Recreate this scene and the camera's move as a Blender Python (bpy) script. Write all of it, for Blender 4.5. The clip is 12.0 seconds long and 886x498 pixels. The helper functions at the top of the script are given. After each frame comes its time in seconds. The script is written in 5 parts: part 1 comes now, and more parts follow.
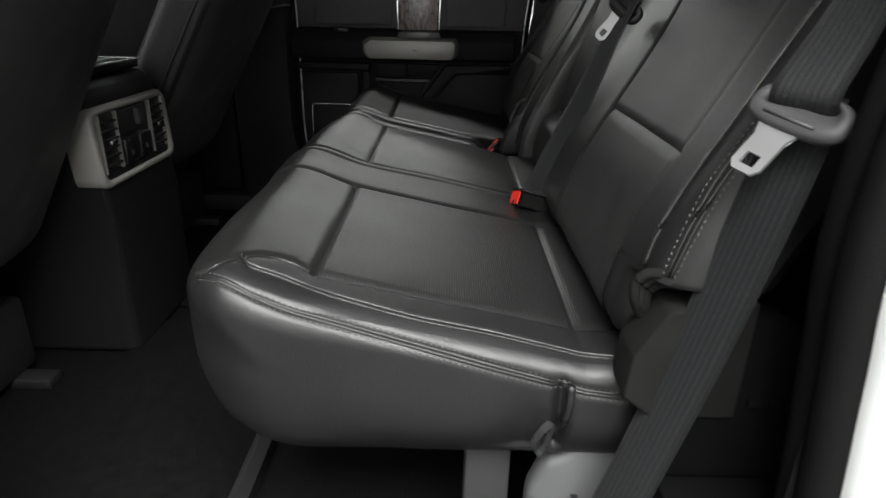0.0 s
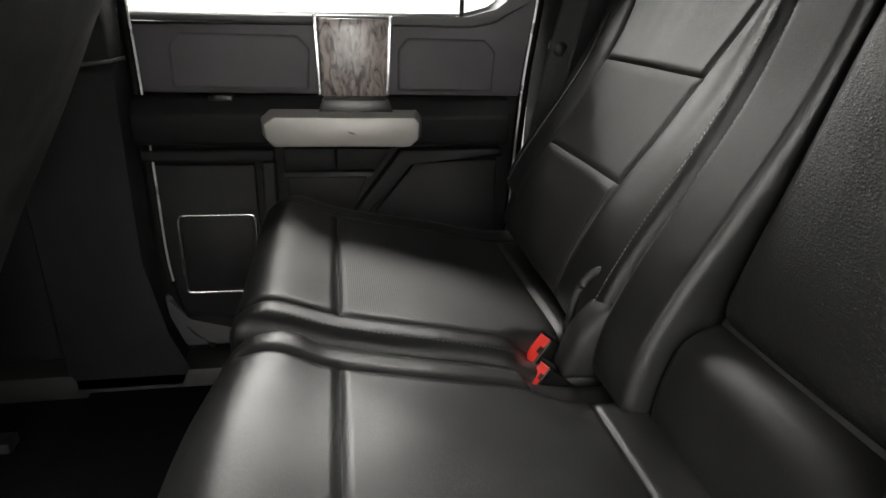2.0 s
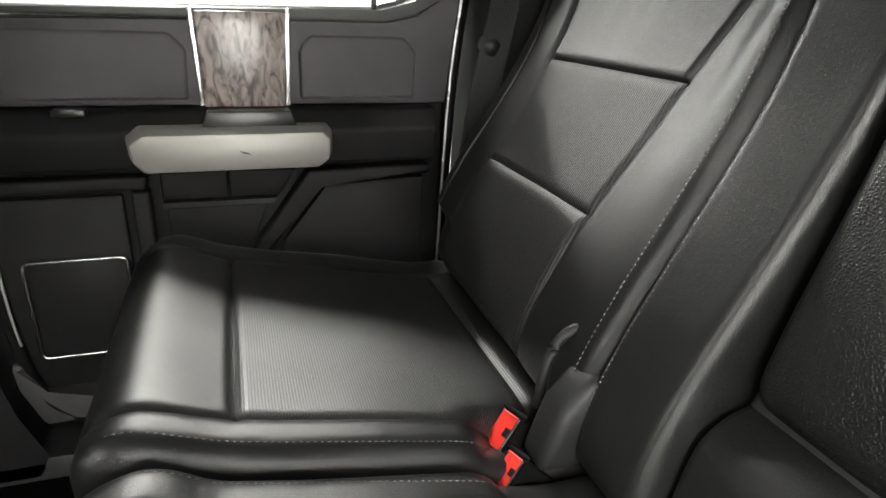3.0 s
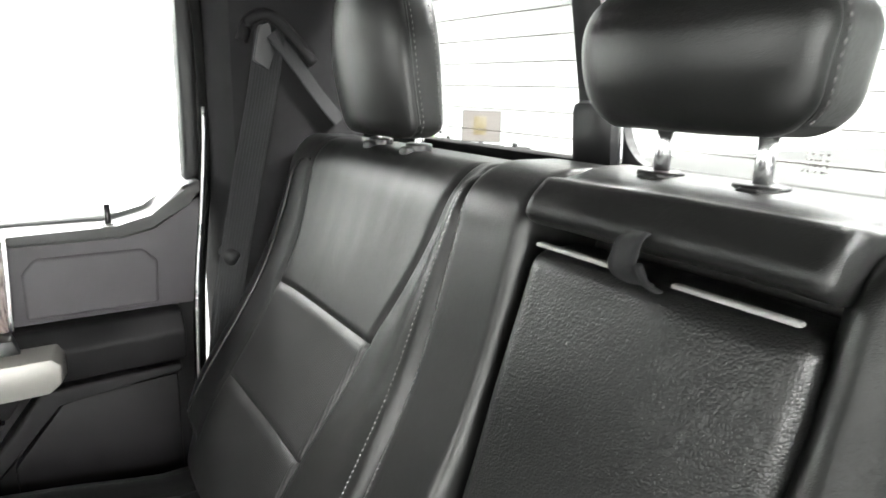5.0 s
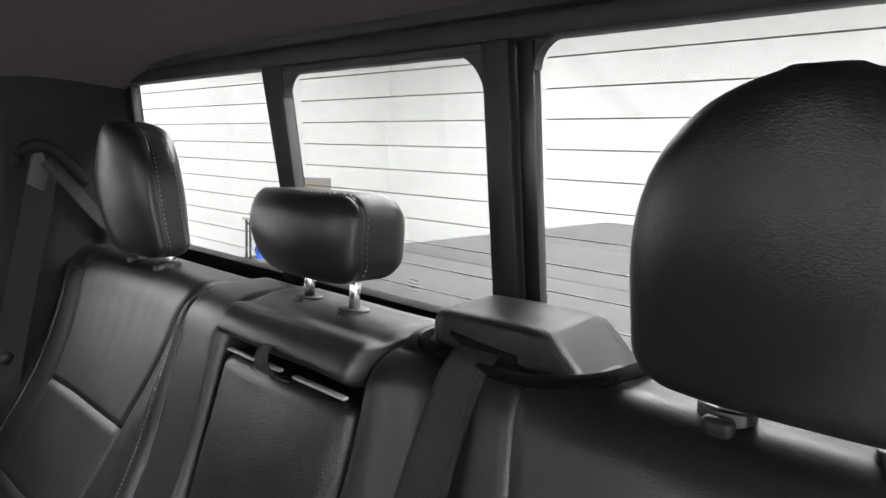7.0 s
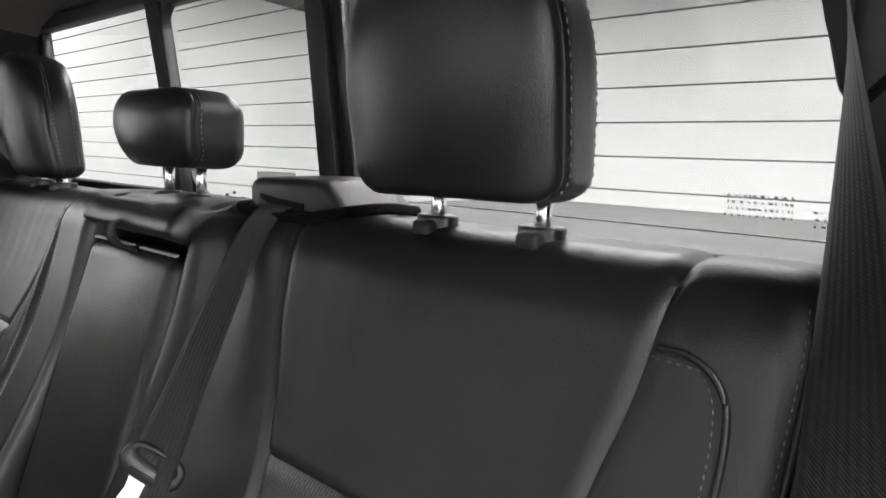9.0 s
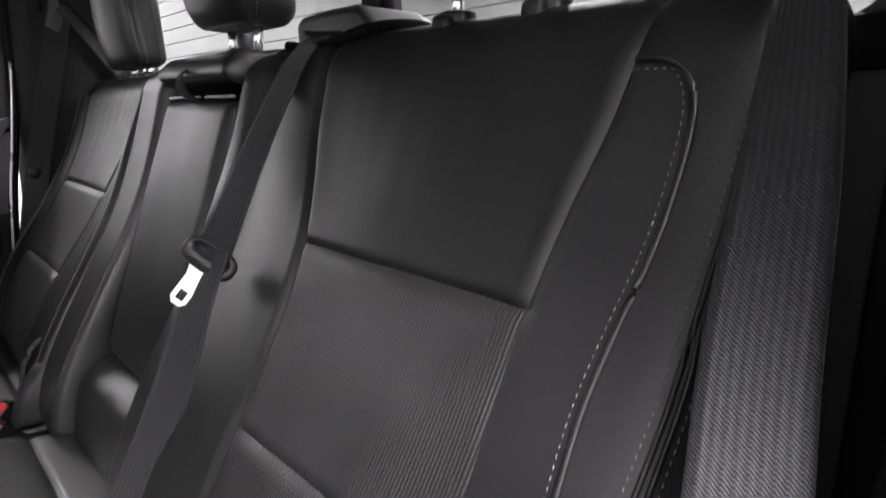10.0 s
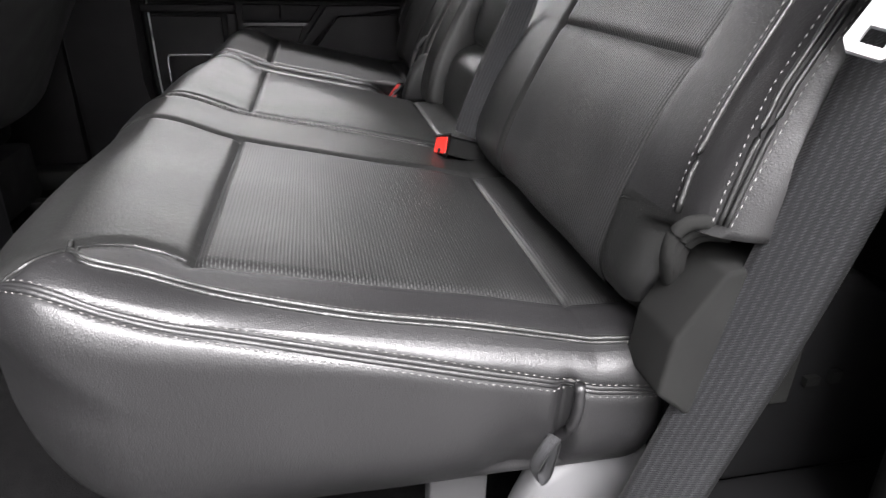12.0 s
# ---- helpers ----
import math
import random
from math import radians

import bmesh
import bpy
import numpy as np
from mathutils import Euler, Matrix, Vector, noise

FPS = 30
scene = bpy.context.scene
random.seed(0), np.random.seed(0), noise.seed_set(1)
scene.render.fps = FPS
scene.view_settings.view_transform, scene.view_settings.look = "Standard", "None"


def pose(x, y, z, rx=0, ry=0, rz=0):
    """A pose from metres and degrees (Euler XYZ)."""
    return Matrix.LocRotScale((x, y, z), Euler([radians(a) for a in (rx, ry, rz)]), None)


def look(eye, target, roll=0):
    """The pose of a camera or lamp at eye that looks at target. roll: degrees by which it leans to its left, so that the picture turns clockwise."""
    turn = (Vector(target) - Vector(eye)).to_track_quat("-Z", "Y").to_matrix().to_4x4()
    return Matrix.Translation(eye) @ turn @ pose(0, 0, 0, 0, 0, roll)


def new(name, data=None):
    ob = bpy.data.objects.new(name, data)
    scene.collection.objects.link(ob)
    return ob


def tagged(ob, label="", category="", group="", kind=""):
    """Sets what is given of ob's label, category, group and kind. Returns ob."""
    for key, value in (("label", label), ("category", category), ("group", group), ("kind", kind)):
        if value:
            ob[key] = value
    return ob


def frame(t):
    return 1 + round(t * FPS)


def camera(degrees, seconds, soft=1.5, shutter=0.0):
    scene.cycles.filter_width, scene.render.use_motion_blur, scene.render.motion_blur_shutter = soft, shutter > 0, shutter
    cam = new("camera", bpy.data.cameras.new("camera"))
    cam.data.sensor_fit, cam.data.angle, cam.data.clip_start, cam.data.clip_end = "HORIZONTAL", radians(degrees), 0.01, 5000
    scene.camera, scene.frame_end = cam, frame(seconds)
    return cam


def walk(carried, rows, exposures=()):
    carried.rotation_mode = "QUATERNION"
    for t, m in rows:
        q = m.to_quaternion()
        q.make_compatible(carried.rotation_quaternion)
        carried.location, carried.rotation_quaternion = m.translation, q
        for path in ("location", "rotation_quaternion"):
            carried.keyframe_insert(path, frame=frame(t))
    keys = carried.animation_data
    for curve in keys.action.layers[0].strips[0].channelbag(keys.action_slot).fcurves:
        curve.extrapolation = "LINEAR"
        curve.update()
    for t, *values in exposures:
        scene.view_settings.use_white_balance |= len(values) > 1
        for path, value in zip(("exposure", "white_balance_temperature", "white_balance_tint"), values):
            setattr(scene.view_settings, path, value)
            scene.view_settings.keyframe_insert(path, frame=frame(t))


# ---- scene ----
cam = camera(71.9, 12.0, 1.5, 0.2)
PATH = [
    (0, (0.141, -1.251, 0.706), (0.139, 0.6, -0.05), 1.3),
    (0.5, (0.084, -1.06, 0.712), (0.174, 0.789, -0.044), 1.5),
    (1, (0.033, -0.864, 0.713), (0.197, 0.981, -0.041), 1.7),
    (1.5, (-0.011, -0.61, 0.75), (0.225, 1.227, -0.005), 1.7),
    (2, (0.005, -0.374, 0.787), (0.335, 1.454, 0.045), 2.0),
    (2.5, (0.018, -0.237, 0.771), (0.478, 1.565, 0.035), 2.0),
    (4.3, (0.049, -0.132, 0.883), (1.018, 1.476, 0.194), 2.3),
    (4.5, (0.075, -0.159, 0.94), (1.086, 1.439, 0.289), 1.8),
    (5, (0.149, -0.239, 1.001), (1.258, 1.351, 0.511), 2.0),
    (5.5, (0.151, -0.318, 1.044), (1.419, 1.185, 0.678), 2.4),
    (6, (0.139, -0.379, 1.068), (1.525, 1.029, 0.761), 2.6),
    (6.5, (0.137, -0.446, 1.097), (1.595, 0.892, 0.806), 2.5),
    (7, (0.129, -0.539, 1.121), (1.626, 0.756, 0.833), 2.4),
    (8.8, (0.156, -0.761, 1.019), (1.715, 0.471, 0.785), 3.3),
    (9, (0.155, -0.779, 0.998), (1.699, 0.464, 0.73), 2.7),
    (9.5, (0.149, -0.829, 0.933), (1.617, 0.498, 0.643), 2.3),
    (10, (0.16, -0.869, 0.849), (1.498, 0.563, 0.448), 1.4),
    (10.5, (0.147, -0.908, 0.755), (1.293, 0.63, 0.188), 1.6),
    (11, (0.087, -0.977, 0.656), (1.0, 0.678, 0.001), 2.1),
    (11.5, (0.099, -1.062, 0.633), (0.676, 0.702, -0.113), 1.7),
    (12, (0.096, -1.066, 0.628), (0.465, 0.705, -0.226), 1.4),
]
EXPOSURES = [(0, 0.3, 6500, 6), (0.5, 0.45, 6550, 5), (1, 0.85, 6600, 6), (1.5, 1.4, 6700, 9), (2.5, 2.25, 6850, 7), (4.5, 3.5, 6600, 4), (5, 3.55, 6550, 6), (5.5, 3.35, 6550, 8), (6.5, 2.8, 6500, 10), (7, 2.45, 6500, 12), (9, 2.1, 6500, 13), (9.5, 2.0, 6475, 14), (10, 1.75, 6450, 17), (10.5, 1.4, 6425, 20), (11, 1.4, 6400, 20), (12, 1.6, 6450, 13)]
walk(cam, [(t, look(eye, target, roll)) for t, eye, target, roll in PATH], EXPOSURES)

# ---------------------------------------------------------------- light
world = bpy.data.worlds.new("room_air")
scene.world = world
world.use_nodes = True
world.node_tree.nodes["Background"].inputs[0].default_value = (0.9, 0.95, 1.0, 1)
world.node_tree.nodes["Background"].inputs[1].default_value = 0.008


def ceiling_lamp(x, y, z, sx, sy, watts, colour=(1.0, 0.985, 0.985)):
    data = bpy.data.lights.new("ceiling_lamp", "AREA")
    data.shape, data.size, data.size_y, data.energy, data.color = "RECTANGLE", sx, sy, watts, colour
    ob = new("ceiling_lamp", data)
    ob.matrix_world = pose(x, y, z)
    return tagged(ob, "long white ceiling lamp of the workshop", "lamp", "ceiling lamps")


ROOF = 4.0
for lx, ly, sx, sy, watts in (
    (0.4, 4.4, 3.0, 0.7, 95), (0.0, 8.2, 7.0, 0.9, 230), (4.8, 1.5, 1.0, 4.0, 125), (-7.4, -1.2, 1.0, 6.5, 150),
    (0.8, -3.4, 3.6, 2.0, 700), (-2.0, -4.4, 2.6, 1.4, 90), (0.0, -6.8, 6.0, 0.9, 240), (6.8, 6.0, 2.5, 1.2, 50),
):
    ceiling_lamp(lx, ly, ROOF - 0.06, sx, sy, watts)


# ---------------------------------------------------------------- materials
def rgb(c):
    return (c, c, c, 1) if isinstance(c, (int, float)) else (*c, 1)


class Mat:
    """A small wrapper round a node material with one Principled shader."""

    def __init__(self, name, colour, rough=0.5, metal=0.0, **extra):
        self.m = bpy.data.materials.new(name)
        self.m.use_nodes = True
        self.t = self.m.node_tree
        self.p = self.t.nodes["Principled BSDF"]
        self.p.inputs["Base Color"].default_value = rgb(colour)
        self.p.inputs["Roughness"].default_value = rough
        self.p.inputs["Metallic"].default_value = metal
        for key, value in extra.items():
            self.p.inputs[key.replace("_", " ")].default_value = value
        self.colour, self.rough = rgb(colour), rough
        self.height = None

    def node(self, kind, **inputs):
        n = self.t.nodes.new(kind)
        for key, value in inputs.items():
            n.inputs[key.replace("_", " ")].default_value = value
        return n

    def link(self, a, b):
        self.t.links.new(a, b)

    def coords(self, scale=(1, 1, 1), uv=False):
        tc = self.node("ShaderNodeTexCoord")
        mp = self.node("ShaderNodeMapping")
        mp.inputs["Scale"].default_value = scale
        self.link(tc.outputs["UV" if uv else "Object"], mp.inputs["Vector"])
        return mp.outputs["Vector"]

    def noise(self, scale, detail=4, stretch=(1, 1, 1), uv=False):
        n = self.node("ShaderNodeTexNoise", Scale=scale, Detail=detail)
        self.link(self.coords(stretch, uv), n.inputs["Vector"])
        return n.outputs["Fac"]

    def span(self, value, a, b, lo=0.3, hi=0.7):
        n = self.node("ShaderNodeMapRange", From_Min=lo, From_Max=hi, To_Min=a, To_Max=b)
        self.link(value, n.inputs["Value"])
        return n.outputs["Result"]

    def math(self, op, a, b=None):
        n = self.node("ShaderNodeMath")
        n.operation = op
        for k, v in enumerate((a, b)):
            if v is None:
                continue
            if isinstance(v, (int, float)):
                n.inputs[k].default_value = v
            else:
                self.link(v, n.inputs[k])
        return n.outputs[0]

    def tint(self, value, c0, c1, lo=0.3, hi=0.7):
        r = self.node("ShaderNodeValToRGB")
        r.color_ramp.elements[0].position, r.color_ramp.elements[1].position = lo, hi
        r.color_ramp.elements[0].color, r.color_ramp.elements[1].color = rgb(c0), rgb(c1)
        self.link(value, r.inputs[0])
        self.link(r.outputs[0], self.p.inputs["Base Color"])
        return r

    def vary(self, scale, amount, detail=4):
        c = self.colour
        self.tint(self.noise(scale, detail), tuple(v * (1 - amount) for v in c[:3]), tuple(min(1, v * (1 + amount)) for v in c[:3]))
        return self

    def gloss(self, scale, spread):
        self.link(self.span(self.noise(scale, 5), self.rough - spread, self.rough + spread), self.p.inputs["Roughness"])
        return self

    def bump(self, value, strength, distance):
        b = self.node("ShaderNodeBump", Strength=strength, Distance=distance)
        self.link(value, b.inputs["Height"])
        if self.height:
            self.link(self.height, b.inputs["Normal"])
        self.height = b.outputs["Normal"]
        self.link(self.height, self.p.inputs["Normal"])
        return self

    def cells(self, scale):
        v = self.node("ShaderNodeTexVoronoi", Scale=scale)
        v.feature = "DISTANCE_TO_EDGE"
        self.link(self.coords(), v.inputs["Vector"])
        return self.span(v.outputs["Distance"], 0, 1, 0.0, 0.35)


def leather(name, colour, rough, sheen=0.48, grain=560, depth=1.0):
    m = Mat(name, colour, rough, 0.0, Specular_IOR_Level=sheen)
    m.vary(6, 0.18).gloss(9, 0.02)
    # pebble grain and drawn wrinkles over broad soft unevenness
    pebble = m.cells(grain)
    drawn = m.noise(260, 3, (1.0, 1.0, 0.6))
    m.bump(m.noise(16, 2), 0.08, 0.004).bump(drawn, 0.20 * depth, 0.0010).bump(pebble, 0.18 * depth, 0.0007 * depth)
    return m.m


def perforated(name, colour, rough, axes, pitch, dash, dot, line, ribs):
    """Ribbed leather: rows of short pale dashes along fine ribs. axes: along the ribs, across them."""
    m = Mat(name, colour, rough, 0.0, Coat_Weight=0.1, Coat_Roughness=0.35)
    sep = m.node("ShaderNodeSeparateXYZ")
    m.link(m.coords(), sep.inputs[0])
    a, b = (sep.outputs[k] for k in axes)
    b = m.math("MULTIPLY", b, 1 / pitch)
    a = m.math("MULTIPLY", a, 1 / dash)
    a = m.math("ADD", a, m.math("MULTIPLY", m.math("MODULO", m.math("FLOOR", b), 2), 0.5))
    da = m.math("ABSOLUTE", m.math("SUBTRACT", m.math("FRACT", a), 0.5))
    db = m.math("ABSOLUTE", m.math("SUBTRACT", m.math("FRACT", b), 0.5))
    rib = m.span(db, 1, 0, 0.16, 0.48)
    bead = m.math("MULTIPLY", m.span(da, 1, 0, dot - 0.08, dot + 0.07), m.span(db, 1, 0, line - 0.08, line + 0.08))
    wear = m.math("MULTIPLY", bead, m.span(m.noise(16, 4), 0.35, 1.0))
    c = rgb(colour)[:3]
    m.tint(wear, tuple(v * 0.55 for v in c), tuple(v * 4.0 for v in c), 0.0, 1.0)
    m.gloss(9, 0.02)
    m.bump(m.noise(16, 2), 0.08, 0.004).bump(rib, ribs, 0.0009).bump(bead, 0.25, 0.0005)
    return m.m


def grained(name, colour, rough, grain=700, depth=0.0005, amount=0.15, **extra):
    m = Mat(name, colour, rough, **extra)
    m.vary(9, amount).gloss(20, 0.06)
    m.bump(m.cells(grain), 0.25, depth)
    return m.m


def plain(name, colour, rough, metal=0.0, spread=0.04, **extra):
    m = Mat(name, colour, rough, metal, **extra)
    m.gloss(35, spread)
    return m.m


LEATHER = leather("black_leather", (0.0105, 0.0107, 0.0104), 0.315)
LEATHER_SIDE = leather("black_vinyl", (0.0108, 0.0106, 0.0110), 0.40, 0.5)
LEATHER_ARM = leather("pebbled_black_leather", (0.0100, 0.0102, 0.0100), 0.33, 0.5, 330, 1.5)
PERF_TOP = perforated("perforated_leather_flat", (0.0090, 0.0091, 0.0090), 0.41, (1, 0), 0.0029, 0.0046, 0.36, 0.19, 0.12)
PERF_BACK = perforated("perforated_leather_upright", (0.0120, 0.0118, 0.0119), 0.40, (2, 1), 0.0036, 0.0058, 0.42, 0.17, 0.28)
PLASTIC = grained("black_plastic", (0.0100, 0.0100, 0.0105), 0.52, 650)
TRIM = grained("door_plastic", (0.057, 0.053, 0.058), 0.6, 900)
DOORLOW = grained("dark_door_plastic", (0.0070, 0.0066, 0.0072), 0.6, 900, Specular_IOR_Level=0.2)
PILLAR = grained("pillar_plastic", (0.0080, 0.0076, 0.0084), 0.7, 900, Specular_IOR_Level=0.22)
SEATBACK = grained("grey_black_vinyl", (0.045, 0.0450, 0.0455), 0.5, 600)
HOUSING = grained("grained_grey_black_plastic", (0.010, 0.0099, 0.0102), 0.40, 420, 0.0008, Specular_IOR_Level=0.4)
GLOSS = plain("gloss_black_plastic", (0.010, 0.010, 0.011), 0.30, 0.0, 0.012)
RUBBER = grained("seal_rubber", (0.0045, 0.0046, 0.0045), 0.7, 300, Specular_IOR_Level=0.1)
SILVER = plain("satin_silver_paint", (0.30, 0.288, 0.272), 0.42, 0.35)
CHROME = plain("chrome", (0.88, 0.88, 0.89), 0.2, 1.0, 0.03)
STEEL = plain("tongue_steel", (0.62, 0.62, 0.63), 0.40, 0.9)
GREYMETAL = plain("seat_frame_paint", (0.11, 0.11, 0.113), 0.45, 0.3)
LEGPAINT = plain("dark_frame_paint", (0.035, 0.035, 0.036), 0.5, 0.2)
RED = plain("red_plastic", (0.72, 0.035, 0.025), 0.38)
GREYPLASTIC = grained("grey_plastic", (0.048, 0.047, 0.049), 0.5, 800)
THREAD = plain("grey_thread", (0.19, 0.184, 0.182), 0.8)
DARKTHREAD = plain("dark_thread", (0.15, 0.145, 0.142), 0.8)
PALEBOX = plain("pale_box_plastic", (0.55, 0.53, 0.49), 0.5)
PALE = plain("pale_plastic_edge", (0.34, 0.34, 0.32), 0.45)
BODYWHITE = plain("white_car_paint", (0.78, 0.79, 0.79), 0.3, 0.0, 0.03, Coat_Weight=0.6)
SEALBRIGHT = plain("satin_metal_edge", (0.62, 0.62, 0.62), 0.3, 0.6)

_c = Mat("black_carpet", (0.0036, 0.0035, 0.0036), 0.95, 0.0, Specular_IOR_Level=0.08)
_c.vary(60, 0.4)
_c.bump(_c.noise(420, 3), 0.7, 0.004)
CARPET = _c.m

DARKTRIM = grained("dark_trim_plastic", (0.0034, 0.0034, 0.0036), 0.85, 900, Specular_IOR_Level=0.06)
FELT = grained("dark_felt", (0.0105, 0.0106, 0.0102), 0.95, 1500, 0.0012, 0.3, Specular_IOR_Level=0.12)

_h = Mat("grey_headliner_cloth", (0.075, 0.064, 0.062), 0.95)
_h.vary(40, 0.06)
_h.bump(_h.noise(900, 2), 0.3, 0.001)
HEADLINER = _h.m

_w = Mat("grey_brown_wood_veneer", (0.09, 0.07, 0.06), 0.34, 0.0, Coat_Weight=0.5, Coat_Roughness=0.1)
_n = _w.node("ShaderNodeTexNoise", Scale=62.0, Detail=9.0, Distortion=1.6)
_w.link(_w.coords((1.0, 0.5, 0.34)), _n.inputs["Vector"])
_n = _n.outputs["Fac"]
_r = _w.tint(_n, (0.035, 0.027, 0.025), (0.30, 0.25, 0.235), 0.38, 0.62)
_e = _r.color_ramp.elements.new(0.47)
_e.color = (0.17, 0.138, 0.128, 1)
WOOD = _w.m

_b = Mat("black_webbing", (0.026, 0.0262, 0.029), 0.62, 0.0, Sheen_Weight=0.05, Sheen_Roughness=0.5, Specular_IOR_Level=0.3)
_s = _b.node("ShaderNodeSeparateXYZ")
_b.link(_b.coords((1, 1, 1), True), _s.inputs[0])
_u = _b.math("SINE", _b.math("MULTIPLY", _s.outputs[0], 2 * math.pi * 10))
_v = _b.math("SINE", _b.math("ADD", _b.math("MULTIPLY", _s.outputs[1], 2 * math.pi * 430), _b.math("MULTIPLY", _b.math("FRACT", _b.math("MULTIPLY", _s.outputs[0], 10.0)), 2 * math.pi * 2.4)))
_b.tint(_b.math("ADD", _b.math("ADD", _b.math("MULTIPLY", _u, 0.24), _b.span(_b.noise(300, 4, (0.12, 1.0, 1.0), True), -0.25, 0.25)), _b.math("MULTIPLY", _v, 0.30)), (0.0055, 0.0057, 0.0064), (0.027, 0.0274, 0.0300), -0.5, 0.6)
_b.bump(_u, 0.14, 0.0010).bump(_v, 0.35, 0.0005)
WEBBING = _b.m


def glass(name, tint):
    m = bpy.data.materials.new(name)
    m.use_nodes = True
    t = m.node_tree
    t.nodes.remove(t.nodes["Principled BSDF"])
    clear, gloss = t.nodes.new("ShaderNodeBsdfTransparent"), t.nodes.new("ShaderNodeBsdfGlossy")
    clear.inputs[0].default_value = rgb(tint)
    gloss.inputs["Roughness"].default_value = 0.02
    lw, mix = t.nodes.new("ShaderNodeLayerWeight"), t.nodes.new("ShaderNodeMixShader")
    rise = t.nodes.new("ShaderNodeMath")
    rise.operation, rise.inputs[1].default_value = "POWER", 5.0
    span = t.nodes.new("ShaderNodeMapRange")
    span.inputs["To Min"].default_value, span.inputs["To Max"].default_value = 0.025, 0.6
    t.links.new(lw.outputs["Facing"], rise.inputs[0])
    t.links.new(rise.outputs[0], span.inputs["Value"])
    t.links.new(span.outputs["Result"], mix.inputs[0])
    t.links.new(clear.outputs[0], mix.inputs[1])
    t.links.new(gloss.outputs[0], mix.inputs[2])
    t.links.new(mix.outputs[0], t.nodes["Material Output"].inputs[0])
    return m


CLEAR = glass("clear_glass", (0.96, 0.97, 0.965))
GLASS = glass("tinted_privacy_glass", (0.66, 0.67, 0.665))

_p = Mat("white_wall_paint", (0.83, 0.84, 0.83), 0.7)
_p.vary(0.6, 0.03)
_p.bump(_p.noise(60, 3), 0.03, 0.002)
WALLPAINT = _p.m
_p = Mat("grey_shop_floor", (0.06, 0.06, 0.059), 0.5)
_p.vary(1.2, 0.12)
SHOPFLOOR = _p.m
_p = Mat("grey_block_wall", (0.16, 0.16, 0.157), 0.8)
_p.vary(1.5, 0.1)
_p.bump(_p.noise(40, 3), 0.2, 0.004)
BLOCKWALL = _p.m
_p = Mat("grey_vinyl_cover", (0.060, 0.060, 0.059), 0.6)
_p.vary(2.5, 0.12)
_p.bump(_p.noise(6, 3), 0.3, 0.01).bump(_p.noise(600, 2), 0.3, 0.0008)
COVER = _p.m
BLUE = grained("blue_cloth", (0.03, 0.13, 0.62), 0.8, 90, 0.004, 0.3)
GREEN = plain("green_plastic", (0.25, 0.6, 0.08), 0.5)
DESKTOP = plain("grey_desk_board", (0.35, 0.35, 0.34), 0.5)
_p = Mat("lit_screen", (0.13, 0.115, 0.108), 0.4)
_p.p.inputs["Emission Color"].default_value = (0.9, 0.80, 0.74, 1)
_p.p.inputs["Emission Strength"].default_value = 0.03
SCREEN = _p.m
SCREENPIC = plain("beige_screen_picture", (0.15, 0.12, 0.065), 0.4)


# ---------------------------------------------------------------- tools
def thing(name, at, label, category, group="", kind=""):
    ob = new(name)
    ob.empty_display_size = 0.05
    ob.location = at
    ob["base"] = tuple(at)
    return tagged(ob, label, category, group, kind)


def base_of(ob):
    while ob.parent:
        ob = ob.parent
    return Vector(ob.location)


def mesh_part(name, verts, faces, mat, parent, label="", smooth=True, uvs=None):
    """One mesh from world coordinates, under its thing."""
    me = bpy.data.meshes.new(name)
    off = np.array(base_of(parent)) if parent else np.zeros(3)
    me.from_pydata((np.asarray(verts, float) - off).tolist(), [], faces)
    me.materials.append(mat)
    if smooth:
        me.polygons.foreach_set("use_smooth", [True] * len(me.polygons))
    if uvs is not None:
        layer = me.uv_layers.new(name="UVMap")
        layer.data.foreach_set("uv", np.asarray(uvs, float)[[l.vertex_index for l in me.loops]].ravel())
    me.update()
    ob = new(name, me)
    ob.parent = parent
    return tagged(ob, label)


def part(name, bm, mat, parent, label="", smooth=False, bevel=0.0, segments=2):
    """Links a bmesh, in world coordinates, as one mesh object under a thing or a part."""
    if bevel:
        bmesh.ops.bevel(bm, geom=list(bm.edges), offset=bevel, segments=segments, profile=0.5, affect="EDGES", clamp_overlap=True)
    bmesh.ops.recalc_face_normals(bm, faces=bm.faces)
    if parent:
        bmesh.ops.translate(bm, verts=bm.verts, vec=-base_of(parent))
    me = bpy.data.meshes.new(name)
    bm.to_mesh(me)
    bm.free()
    me.materials.append(mat)
    if smooth or bevel:
        me.polygons.foreach_set("use_smooth", [True] * len(me.polygons))
        me.set_sharp_from_angle(angle=radians(38))
    ob = new(name, me)
    ob.parent = parent
    return tagged(ob, label)


def block(lo, hi, m=None):
    bm = bmesh.new()
    bmesh.ops.create_cube(bm, size=1)
    for v in bm.verts:
        v.co = Vector([a + (c + 0.5) * (b - a) for a, b, c in zip(lo, hi, v.co)])
    if m:
        bm.transform(m)
    return bm


def prism(points, axis, a, b):
    """A polygon given in the two other axes, pushed from a to b along an axis."""
    bm = bmesh.new()
    k = "xyz".index(axis)
    rows = []
    for w in (a, b):
        row = []
        for p in points:
            co = list(p)
            co.insert(k, w)
            row.append(bm.verts.new(co))
        rows.append(row)
    n = len(points)
    for i in range(n):
        bm.faces.new((rows[0][i], rows[0][(i + 1) % n], rows[1][(i + 1) % n], rows[1][i]))
    bm.faces.new(rows[0][::-1])
    bm.faces.new(rows[1])
    return bm


